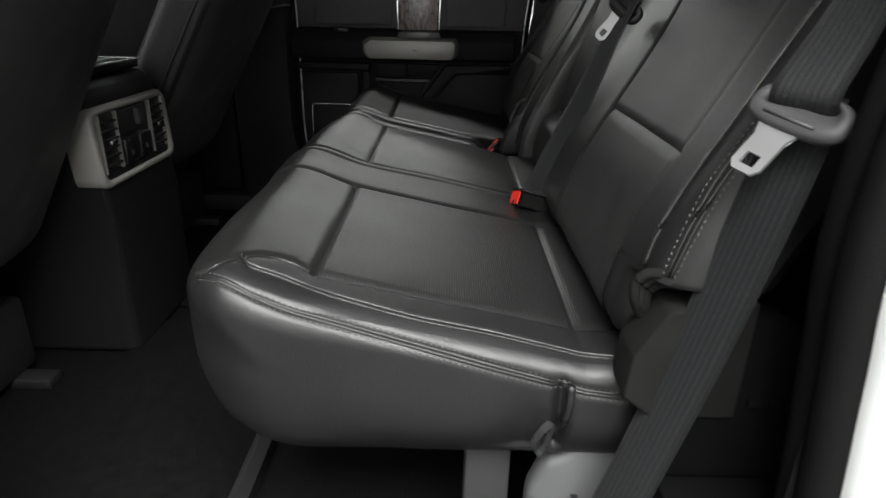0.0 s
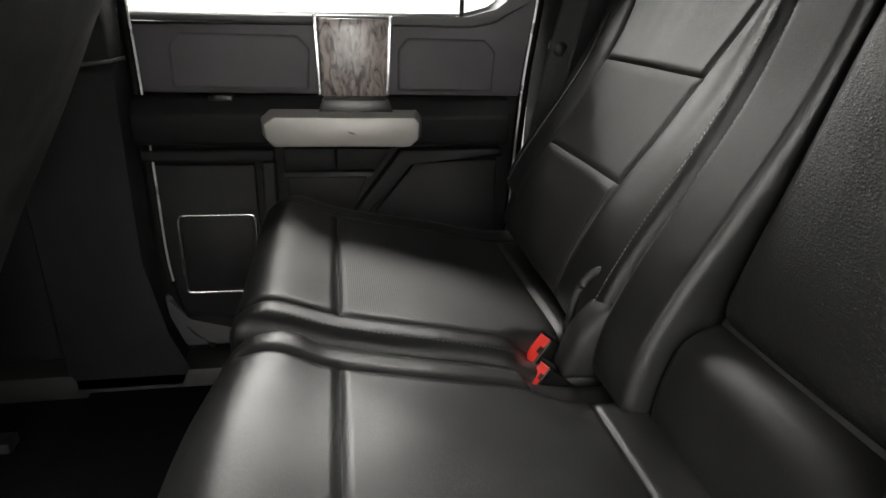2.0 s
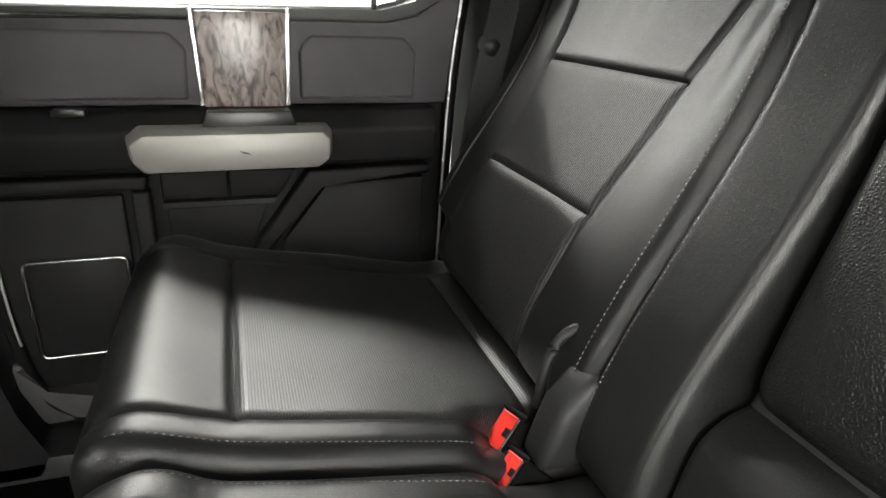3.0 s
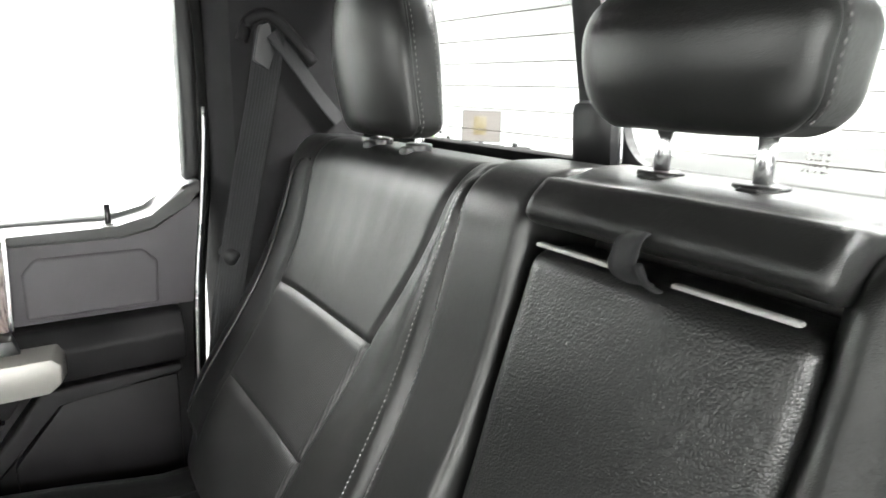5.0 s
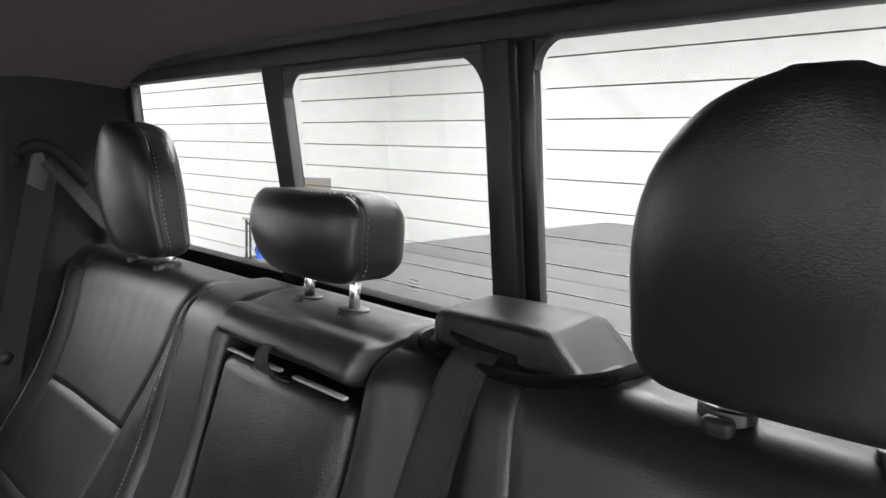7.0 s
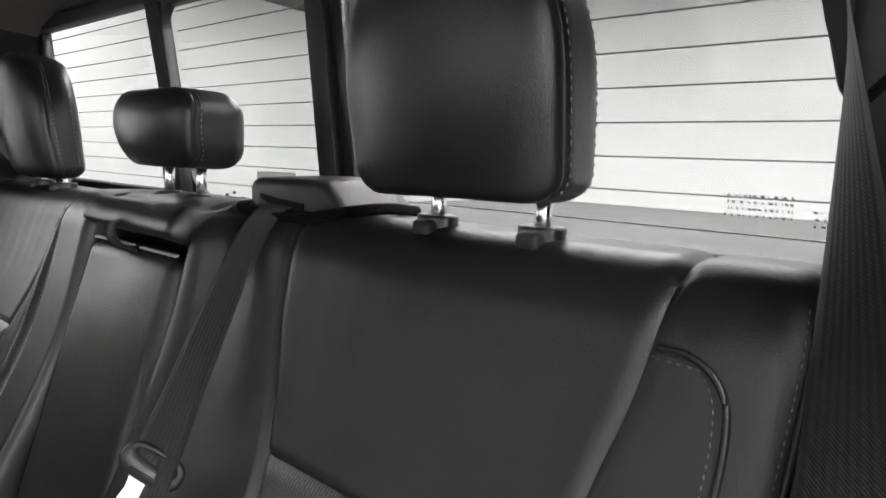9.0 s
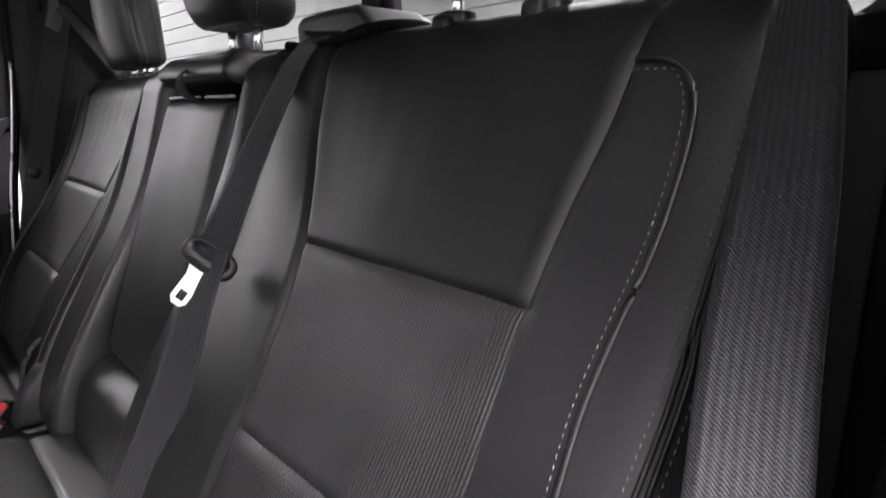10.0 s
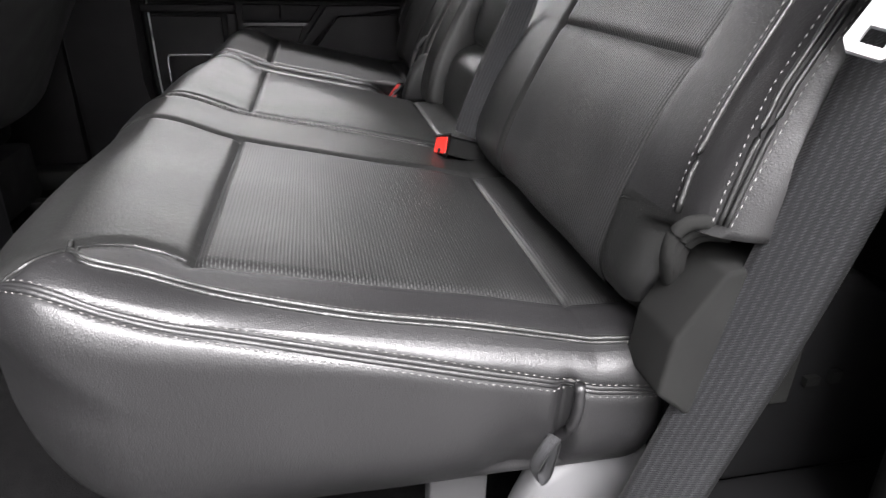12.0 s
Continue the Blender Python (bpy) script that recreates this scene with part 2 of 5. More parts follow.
def smooth_line(points, n):
    """A Catmull-Rom curve through points, n steps a span."""
    p = np.asarray(points, float)
    q = np.vstack([2 * p[0] - p[1], p, 2 * p[-1] - p[-2]])
    out = []
    for i in range(1, len(q) - 2):
        for s in np.arange(n) / n:
            a, b, c, d = q[i - 1], q[i], q[i + 1], q[i + 2]
            out.append(0.5 * (2 * b + (c - a) * s + (2 * a - 5 * b + 4 * c - d) * s**2 + (3 * b - a - 3 * c + d) * s**3))
    return np.array(out + [p[-1]])


def frames_along(p):
    t = np.gradient(p, axis=0)
    t /= np.linalg.norm(t, axis=1)[:, None] + 1e-12
    up = np.where(np.abs(t[:, 2:3]) > 0.9, (1.0, 0, 0), (0, 0, 1.0))
    a = np.cross(t, up)
    a /= np.linalg.norm(a, axis=1)[:, None]
    return t, a, np.cross(t, a)


def tube(p, r, sides=8, closed=False):
    """Vertices and faces of a tube along points."""
    p = np.asarray(p, float)
    _, a, b = frames_along(p)
    ang = np.arange(sides) * 2 * math.pi / sides
    v = (p[:, None] + r * (np.cos(ang)[None, :, None] * a[:, None] + np.sin(ang)[None, :, None] * b[:, None])).reshape(-1, 3)
    n = len(p)
    f = [((i % n) * sides + k, (i % n) * sides + (k + 1) % sides, ((i + 1) % n) * sides + (k + 1) % sides, ((i + 1) % n) * sides + k)
         for i in range(n if closed else n - 1) for k in range(sides)]
    if not closed:
        f += [tuple(range(sides))[::-1], tuple(range((n - 1) * sides, n * sides))]
    return v, f


def resample(p, step):
    p = np.asarray(p, float)
    d = np.r_[0, np.cumsum(np.linalg.norm(np.diff(p, axis=0), axis=1))]
    s = np.arange(0, d[-1], step)
    return np.array([np.interp(s, d, p[:, k]) for k in range(3)]).T


def stitching(lines, parent, mat=None, pitch=0.0062, size=0.0044, r=0.00062, name="stitching"):
    """Rows of short raised threads along lines, one mesh."""
    V, F = [], []
    for line in lines:
        p = resample(line, pitch)
        if len(p) < 3:
            continue
        t, a, b = frames_along(p)
        for i in range(len(p)):
            k = len(V)
            V += [p[i] - t[i] * size / 2, p[i] + t[i] * size / 2, p[i] + a[i] * r, p[i] + b[i] * r, p[i] - a[i] * r, p[i] - b[i] * r]
            for q in range(4):
                F += [(k, k + 2 + q, k + 2 + (q + 1) % 4), (k + 1, k + 2 + (q + 1) % 4, k + 2 + q)]
    ob = mesh_part(name, V, F, mat or THREAD, parent, "pale grey stitching")
    return tagged(ob, kind="stuff")


def ribbon(name, p, across, width, mat, parent, label="", thick=0.0013, cols=8, bow=0.0):
    """A strap along points; across: its width's direction at each point."""
    p, across = np.asarray(p, float), np.asarray(across, float)
    t = np.gradient(p, axis=0)
    t /= np.linalg.norm(t, axis=1)[:, None]
    across = across - (across * t).sum(1)[:, None] * t
    across /= np.linalg.norm(across, axis=1)[:, None]
    nrm = np.cross(across, t)
    d = np.r_[0, np.cumsum(np.linalg.norm(np.diff(p, axis=0), axis=1))]
    V, UV, F = [], [], []
    n, w = len(p), cols + 1
    for side in (1, -1):
        for i in range(n):
            for k in range(w):
                s = k / cols - 0.5
                edge = 0.35 if k in (0, cols) else 1.0
                V.append(p[i] + across[i] * width * s + nrm[i] * (side * thick * edge * 0.5 + bow * (1 - 4 * s * s)))
                UV.append((s + 0.5, d[i]))
    m = n * w
    for i in range(n - 1):
        for k in range(cols):
            q = (i * w + k, i * w + k + 1, (i + 1) * w + k + 1, (i + 1) * w + k)
            F += [q, tuple(m + j for j in q[::-1])]
        for k in (0, cols):
            F.append((i * w + k, (i + 1) * w + k, m + (i + 1) * w + k, m + i * w + k))
    return mesh_part(name, V, F, mat, parent, label, uvs=UV)


def axis_steps(lo, hi, step, marks=(), fine=0.0022):
    stops = sorted({lo, hi, *[m + d for m in marks for d in (-fine, 0, fine) if lo < m + d < hi]})
    out = []
    for a, b in zip(stops, stops[1:]):
        n = max(1, round((b - a) / step))
        out += [a + (b - a) * i / n for i in range(n)]
    return np.array(out + [hi])


class Shell:
    """An upholstered body: a box with rounded edges, pressed in along its seams and bent into shape."""

    def __init__(self, lo, hi, rlo, rhi, disp=None, warp=None, rx_low=None):
        self.lo, self.hi, self.rlo, self.rhi = (np.array(v, float) for v in (lo, hi, rlo, rhi))
        self.disp, self.warp, self.rx_low = disp, warp, rx_low

    def at(self, p):
        p = np.atleast_2d(np.asarray(p, float))
        rlo = np.repeat(self.rlo[None], len(p), 0)
        if self.rx_low:
            s = np.clip((p[:, 2] - self.lo[2] - self.rlo[2]) / (self.hi[2] - self.rhi[2] - self.lo[2] - self.rlo[2]), 0, 1)
            rlo[:, 0] = self.rx_low + (rlo[:, 0] - self.rx_low) * s * s * (3 - 2 * s)
        low, high = self.lo + rlo, self.hi - self.rhi
        c = np.clip(p, low, np.maximum(high, low))
        off = p - c
        r = np.where(off < 0, rlo, self.rhi) + 1e-9
        n = off / r
        ln = np.linalg.norm(n, axis=1)[:, None] + 1e-12
        q = c + r * n / ln * np.minimum(1, np.abs(n).max(1)[:, None])
        nr = n / ln / r
        nr /= np.linalg.norm(nr, axis=1)[:, None] + 1e-12
        if self.disp:
            q = q + nr * self.disp(p)[:, None]
        return self.warp(q) if self.warp else q

    def build(self, steps, kinds, mats, parent, labels=None):
        """kinds(centres) names the panel that each face belongs to; one mesh a panel."""
        keys, grid, quads = {}, [], []
        S = [len(s) for s in steps]

        def vert(i, j, k):
            if (i, j, k) not in keys:
                keys[i, j, k] = len(grid)
                grid.append((steps[0][i], steps[1][j], steps[2][k]))
            return keys[i, j, k]

        for ax in range(3):
            u, w = [a for a in range(3) if a != ax]
            for end in (0, S[ax] - 1):
                for a in range(S[u] - 1):
                    for b in range(S[w] - 1):
                        q = []
                        for da, db in ((0, 0), (1, 0), (1, 1), (0, 1)):
                            ix = [0, 0, 0]
                            ix[ax], ix[u], ix[w] = end, a + da, b + db
                            q.append(vert(*ix))
                        if (end == 0) == (ax != 1):
                            q.reverse()
                        quads.append(q)
        G, Q = np.array(grid), np.array(quads)
        W = self.at(G)
        names = np.asarray(kinds(G[Q].mean(1)))
        made = {}
        for name in dict.fromkeys(names.tolist()):
            mine = Q[names == name]
            used, idx = np.unique(mine, return_inverse=True)
            made[name] = mesh_part(name, W[used], idx.reshape(mine.shape).tolist(), mats.get(name, LEATHER), parent, (labels or {}).get(name, ""))
        return made


def groove(d, depth, w):
    return -depth * np.exp(-((d / w) ** 2))


def inside(v, a, b, soft=0.004):
    return 1 / (1 + np.exp(-np.clip((v - a) / soft, -40, 40))) / (1 + np.exp(-np.clip((b - v) / soft, -40, 40)))


def cylinder(p0, p1, r, sides=16):
    return tube(np.linspace(p0, p1, 2), r, sides)


MID = 0.017  # the cab's centre line


def mirror(y):
    return 2 * MID - y


# ---------------------------------------------------------------- the workshop round the car
GROUND = -0.85


def structure(name, bm, mat, label="", bevel=0.0):
    return tagged(part(name, bm, mat, None, label, bevel=bevel), kind="structure")


structure("ground", block((-9, -8, GROUND - 0.1), (11, 10, GROUND)), SHOPFLOOR, "grey sealed concrete workshop floor")
structure("wall_east", block((10, -8, GROUND), (10.2, 10, ROOF)), WALLPAINT, "white painted workshop wall")
structure("wall_west", block((-9.2, -8, GROUND), (-9, 10, ROOF)), WALLPAINT, "white painted workshop wall")
structure("wall_north", block((-9, 9.8, GROUND), (10, 10, ROOF)), WALLPAINT, "white painted workshop wall")
structure("wall_south", block((-9, -8.2, GROUND), (10, -8, ROOF)), WALLPAINT, "white painted workshop wall")
structure("ceiling", block((-9, -8, ROOF), (10, 10, ROOF + 0.1)), BLOCKWALL, "grey workshop ceiling")

# a white sectional door in the far wall
shutter = thing("sectional_door", (-0.4, 9.8, GROUND), "white sectional workshop door with flat panels", "door", kind="structure")
for i in range(9):
    part("panel", block((-2.4, 9.74, GROUND + 0.45 * i + 0.006), (3.2, 9.8, GROUND + 0.45 * i + 0.444)), WALLPAINT, shutter, bevel=0.006)

# desk with its clutter, seen through the rear window
DX, DY, DZ = 5.03, 6.0, 0.32


def on_desk(a, b, z):
    """a along the desk, b into the room's depth."""
    w = Vector((0.80, -0.59, 0))
    d = Vector((0.59, 0.80, 0))
    return Vector((DX, DY, DZ)) + w * a + d * b + Vector((0, 0, z))


def desk_block(a0, b0, z0, a1, b1, z1):
    bm = block((a0, b0, z0), (a1, b1, z1))
    o, ex, ey = on_desk(0, 0, 0), Vector((0.80, -0.59, 0)), Vector((0.59, 0.80, 0))
    for v in bm.verts:
        v.co = o + ex * v.co.x + ey * v.co.y + Vector((0, 0, v.co.z))
    return bm


desk = thing("desk", on_desk(0, 0, GROUND - DZ), "tall grey workbench desk on thin metal legs", "desk")
part("desktop", desk_block(-0.85, -0.3, -0.03, 0.75, 0.3, 0), DESKTOP, desk, bevel=0.005)
for a in (-0.8, 0.7):
    for b in (-0.26, 0.26):
        part("leg", desk_block(a - 0.015, b - 0.015, GROUND - DZ, a + 0.015, b + 0.015, -0.03), GREYPLASTIC, desk)
for a0, a1 in ((-0.8, -0.3), (0.2, 0.7)):
    p = np.array([on_desk(a0, -0.26, -0.05), on_desk(a1, -0.26, -0.75)])
    v, f = tube(p, 0.012, 6)
    mesh_part("brace", v, f, GREYPLASTIC, desk)

monitor = thing("computer_monitor", on_desk(0.0, 0, 0), "grey computer monitor switched on, standing on the desk", "monitor")
part("stand", desk_block(-0.12, -0.08, 0, 0.12, 0.08, 0.015), GREYPLASTIC, monitor, bevel=0.004)
part("neck", desk_block(-0.03, -0.01, 0.015, 0.03, 0.02, 0.12), GREYPLASTIC, monitor)
part("housing", desk_block(-0.245, -0.02, 0.115, 0.245, 0.03, 0.505), GREYMETAL, monitor, bevel=0.008)
part("screen", desk_block(-0.235, -0.026, 0.125, 0.235, -0.019, 0.495), SCREEN, monitor, "lit pale screen")
part("picture", desk_block(-0.10, -0.028, 0.20, 0.06, -0.025, 0.43), SCREENPIC, monitor, "beige picture on the screen", bevel=0.0012)


def cup(a, b, r, h, mat, label):
    o = on_desk(a, b, 0)
    t = thing("cup", o, label, "cup", "cups on the desk")
    prof = [(0, 0.002), (r * 0.8, 0.0), (r, h), (r * 0.92, h), (r * 0.72, 0.012), (0, 0.012)]
    V, F, n = [], [], 16
    for pr, pz in prof:
        for k in range(n):
            V.append((o.x + pr * math.cos(k * 2 * math.pi / n), o.y + pr * math.sin(k * 2 * math.pi / n), o.z + pz))
    for i in range(len(prof) - 1):
        for k in range(n):
            F.append((i * n + k, i * n + (k + 1) % n, (i + 1) * n + (k + 1) % n, (i + 1) * n + k))
    mesh_part("body", V, F, mat, t)


cup(0.34, -0.12, 0.05, 0.13, BODYWHITE, "white paper cup on the desk")
cup(-0.22, -0.15, 0.045, 0.1, BODYWHITE, "white paper cup on the desk")


def bottle(a, b, r, h, mat, label):
    o = on_desk(a, b, 0)
    t = thing("bottle", o, label, "bottle", "bottles on the desk")
    for nm, prof, mt in (("body", [(0.001, 0), (r, 0.004), (r, h * 0.65), (r * 0.4, h * 0.82), (r * 0.4, h * 0.86)], mat),
                         ("cap", [(r * 0.45, h * 0.86), (r * 0.45, h), (0.001, h)], GLOSS)):
        V, F, n = [], [], 14
        for pr, pz in prof:
            for k in range(n):
                V.append((o.x + pr * math.cos(k * 2 * math.pi / n), o.y + pr * math.sin(k * 2 * math.pi / n), o.z + pz))
        for i in range(len(prof) - 1):
            for k in range(n):
                F.append((i * n + k, i * n + (k + 1) % n, (i + 1) * n + (k + 1) % n, (i + 1) * n + k))
        mesh_part(nm, V, F, mt, t)


bottle(-0.62, 0.05, 0.05, 0.2, GREEN, "green spray bottle on the desk")
bottle(-0.52, -0.1, 0.045, 0.24, BODYWHITE, "white bottle with a black cap on the desk")
bottle(-0.42, 0.0, 0.05, 0.17, GLOSS, "black bottle on the desk")
phone = thing("desk_phone", on_desk(0.52, 0, 0), "dark desk telephone on the desk", "telephone")
part("base", desk_block(0.40, -0.1, 0, 0.64, 0.12, 0.06), GREYPLASTIC, phone, bevel=0.015)
part("handset", desk_block(0.41, -0.09, 0.065, 0.47, 0.11, 0.11), GLOSS, phone, bevel=0.015)

# blue sack hanging below the desk's end
sack = thing("blue_bag", on_desk(-0.72, -0.42, GROUND - DZ), "crumpled bright blue cloth bag on a stool beside the desk", "bag")


def crumple(p):
    return np.array([0.05 * noise.noise(Vector(v) * 7) + 0.03 * noise.noise(Vector(v) * 17) for v in p])


bag = Shell((4.30, 5.97, -0.25), (4.58, 6.25, 0.10), (0.12,) * 3, (0.13,) * 3, crumple)
bag.build([axis_steps(4.30, 4.58, 0.03), axis_steps(5.97, 6.25, 0.03), axis_steps(-0.25, 0.10, 0.03)], lambda c: np.full(len(c), "cloth"), {"cloth": BLUE}, sack)
part("stool_top", block((4.26, 5.92, -0.28), (4.64, 6.32, -0.25)), DESKTOP, sack, bevel=0.005)
for a in (4.28, 4.60):
    for b in (5.95, 6.29):
        part("leg", block((a - 0.012, b - 0.012, GROUND), (a + 0.012, b + 0.012, -0.28)), GREYPLASTIC, sack)

# ---------------------------------------------------------------- load bed behind the cab
cover = thing("tonneau_cover", (1.7, MID, 0.80), "grey vinyl folding cover over the truck's load bed", "bed cover")
for a, b in ((0.80, 1.36), (1.365, 1.92), (1.925, 2.85)):
    part("panel", block((a, -0.76, 0.825), (b, 0.79, 0.86)), COVER, cover, bevel=0.008)
bed = thing("truck_bed", (1.7, MID, GROUND), "white truck bed with smooth painted side walls", "truck bed")
part("side", block((0.78, 0.795, -0.2), (3.0, 0.95, 0.83)), BODYWHITE, bed, bevel=0.02)
part("side", block((0.78, -0.915, -0.2), (3.0, -0.765, 0.83)), BODYWHITE, bed, bevel=0.02)
part("tailgate", block((2.87, -0.76, -0.2), (2.95, 0.79, 0.80)), BODYWHITE, bed, bevel=0.02)
part("bed_floor", block((0.8, -0.76, -0.3), (2.87, 0.79, -0.22)), PLASTIC, bed)

# ---------------------------------------------------------------- cab shell
SILL = 0.79
structure("floor", block((-1.75, -0.86, -0.06), (0.78, 0.90, 0.0)), CARPET, "black carpet on the cab floor")
for k, (y0, y1) in enumerate(((-0.80, -0.02), (0.06, 0.84))):
    mat_thing = thing("floor_mat", (-0.5, (y0 + y1) / 2, 0), "black carpet floor mat with bound edge on the carpet", "floor mat", "floor mats")
    part("mat", block((-0.52, y0, 0.001), (-0.17, y1, 0.012)), CARPET, mat_thing, bevel=0.004)
    part("binding", block((-0.172, y0, 0.002), (-0.160, y1, 0.014)), PLASTIC, mat_thing, bevel=0.003)
structure("seat_rail", prism([(-0.165, 0.0), (-0.135, 0.0), (-0.135, 0.028), (-0.155, 0.028)], "y", -0.7, 0.75), PLASTIC, "black plastic strip across the floor")
structure("rear_panel", block((0.70, -0.80, 0.0), (0.76, 0.83, 0.915)), PLASTIC, "black trim behind the seat")

# headliner, gently domed
V, F = [], []
xs, ys = np.linspace(-1.0, 0.664, 40), np.linspace(-0.80, 0.834, 40)
for x in xs:
    for y in ys:
        s = (y - MID) / 0.81
        V.append((x, y, 1.335 - math.hypot(0.092 * s**4, 0.058 * max(0, (x - 0.25) / 0.41) ** 2)))
n = len(ys)
for i in range(len(xs) - 1):
    for k in range(n - 1):
        F.append((i * n + k, i * n + k + 1, (i + 1) * n + k + 1, (i + 1) * n + k))
lining = mesh_part("headliner", V, F, HEADLINER, None, "warm grey cloth headliner")
tagged(lining, kind="structure")
structure("roof", block((-1.05, -0.92, 1.36), (0.76, 0.95, 1.39)), BODYWHITE, "white roof panel", bevel=0.01)
for y0, y1, nm in ((0.82, 0.93, "roof_rail"), (-0.90, -0.786, "roof_rail")):
    structure(nm, block((-1.02, y0, 1.255), (0.70, y1, 1.36)), PILLAR, "grey roof rail trim", bevel=0.02)

# rear pillars: a concave trim between door and rear window
def pillar(sign):
    f = (lambda y: y) if sign > 0 else mirror
    out = 0.965 if sign > 0 else 0.896
    if sign > 0:
        pts = [(0.425, out), (0.43, 0.895), (0.437, 0.862), (0.455, 0.834), (0.50, 0.818), (0.56, 0.810), (0.62, 0.804), (0.66, 0.798), (0.684, 0.80), (0.69, out)]
    else:
        pts = [(0.425, f(out)), (0.43, f(min(0.905, out - 0.004))), (0.45, f(0.878)), (0.50, f(0.866)), (0.56, f(0.845)), (0.62, f(0.818)), (0.66, f(0.803)), (0.684, f(0.806)), (0.69, f(out))]
    return structure("rear_pillar", prism(pts, "z", 0.0, 1.345), PILLAR, "dark grey moulded rear pillar trim")


for s in (1, -1):
    ob = pillar(s)
    ob.data.polygons.foreach_set("use_smooth", [True] * len(ob.data.polygons))
    ob.data.set_sharp_from_angle(angle=radians(30))

# ---------------------------------------------------------------- rear window
win = thing("rear_window", (0.70, MID, 0.93), "sliding rear window in a black frame with heater lines", "window", kind="structure")


def wx(z):
    """The glass leans forward towards the roof."""
    return 0.705 - 0.10 * (z - 0.93)


def leaning(y0, y1, z0, z1, d0, d1, y0t=None, y1t=None):
    """A bar on the window's plane, d0 to d1 behind the glass; its top may be shifted sideways."""
    bm = block((0, y0, z0), (1, y1, z1))
    for v in bm.verts:
        top = v.co.z > (z0 + z1) / 2
        v.co.x = wx(v.co.z) + (d1 if v.co.x > 0.5 else d0)
        if top and y0t is not None:
            v.co.y = y0t if abs(v.co.y - y0) < 1e-6 else y1t
    return bm


part("header", leaning(-0.79, 0.81, 1.245, 1.27, -0.018, 0.012), PLASTIC, win, bevel=0.006)
part("header_strip", leaning(-0.79, 0.81, 1.268, 1.292, -0.028, 0.012), PLASTIC, win, bevel=0.006)
part("bottom_rail", leaning(-0.79, 0.81, 0.895, 0.934, -0.02, 0.012), RUBBER, win, bevel=0.006)
part("divider", leaning(0.222, 0.262, 0.93, 1.25, -0.012, 0.010, 0.254, 0.305), PLASTIC, win, bevel=0.006)
part("divider", leaning(-0.172, -0.135, 0.93, 1.25, -0.016, 0.010, -0.157, -0.12), PLASTIC, win, bevel=0.006)
part("slider_edge", leaning(-0.196, -0.174, 0.93, 1.25, -0.006, 0.010, -0.181, -0.159), GLOSS, win, bevel=0.004)
part("slider_top", leaning(-0.12, 0.245, 1.236, 1.25, -0.012, 0.010), PLASTIC, win, bevel=0.004)
part("latch", leaning(0.20, 0.262, 0.925, 1.0, -0.035, -0.012), GLOSS, win, "black window latch", bevel=0.012)
part("side_band", leaning(0.775, 0.81, 0.93, 1.25, -0.012, 0.010), GLOSS, win, bevel=0.004)
part("side_band", leaning(-0.79, -0.757, 0.93, 1.25, -0.012, 0.010, -0.79, -0.662), GLOSS, win, bevel=0.004)


def corner_fillet(y, z, sy, sz, r, d=0.004):
    """A rounded black corner of a window opening."""
    pts = [(0, 0)] + [(r - r * math.sin(a), r - r * math.cos(a)) for a in np.linspace(0, math.pi / 2, 9)]
    bm = prism([(y + sy * a, z + sz * b) for a, b in pts], "x", 0, 1)
    for v in bm.verts:
        v.co.x = wx(v.co.z) + (d if v.co.x > 0.5 else -0.010)
    return bm


for y, z, sy, sz, r in ((-0.122, 1.238, 1, -1, 0.05), (0.248, 1.238, -1, -1, 0.035), (-0.137, 0.93, 1, 1, 0.04), (0.205, 0.93, -1, 1, 0.05),
                        (-0.186, 1.246, -1, -1, 0.03), (-0.757, 0.93, 1, 1, 0.05), (0.777, 1.246, -1, -1, 0.012), (-0.664, 1.246, 1, -1, 0.05)):
    part("corner", corner_fillet(y, z, sy, sz, r), PLASTIC, win)
for y0, y1 in ((0.25, 0.78), (-0.15, 0.25), (-0.76, -0.175)):
    pane = part("pane", leaning(y0, y1, 0.925, 1.25, 0.004, 0.007), GLASS, win, "clear glass pane")
    pane.visible_shadow = False
HEATER = plain("heater_line", (0.13, 0.122, 0.11), 0.6)
for i in range(10):
    z = 0.953 + i * 0.0305
    for y0, y1 in ((0.28, 0.775), (-0.130, 0.225), (-0.75, -0.194)):
        part("heater_line", leaning(y0, y1, z, z + 0.0012, 0.0025, 0.0038), HEATER, win)


def glass_marks(y, z, rows, pitch, w):
    """Unreadable printed marks as small bars on the glass."""
    rng = random.Random(5)
    for i in range(rows):
        yy = y
        while yy < y + w:
            b = rng.uniform(0.0008, 0.003)
            part("print_mark", leaning(yy, yy + b, z - i * pitch, z - i * pitch + pitch * 0.3, 0.0022, 0.0035), HEATER, win)
            yy += b + rng.uniform(0.001, 0.004)


glass_marks(-0.690, 0.985, 4, 0.0055, 0.05)
glass_marks(-0.728, 0.975, 3, 0.0055, 0.022)
glass_marks(0.0, 0.962, 4, 0.005, 0.02)

# ---------------------------------------------------------------- far rear door
DY0 = 0.912
door = thing("door_1", (0.0, DY0, 0.05), "black plastic rear door panel with wood inlay and silver pull handle, closed", "car door", kind="structure")
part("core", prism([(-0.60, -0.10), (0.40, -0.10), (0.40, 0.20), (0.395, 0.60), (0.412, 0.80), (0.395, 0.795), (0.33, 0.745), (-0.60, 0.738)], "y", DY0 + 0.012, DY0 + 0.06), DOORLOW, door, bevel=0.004)
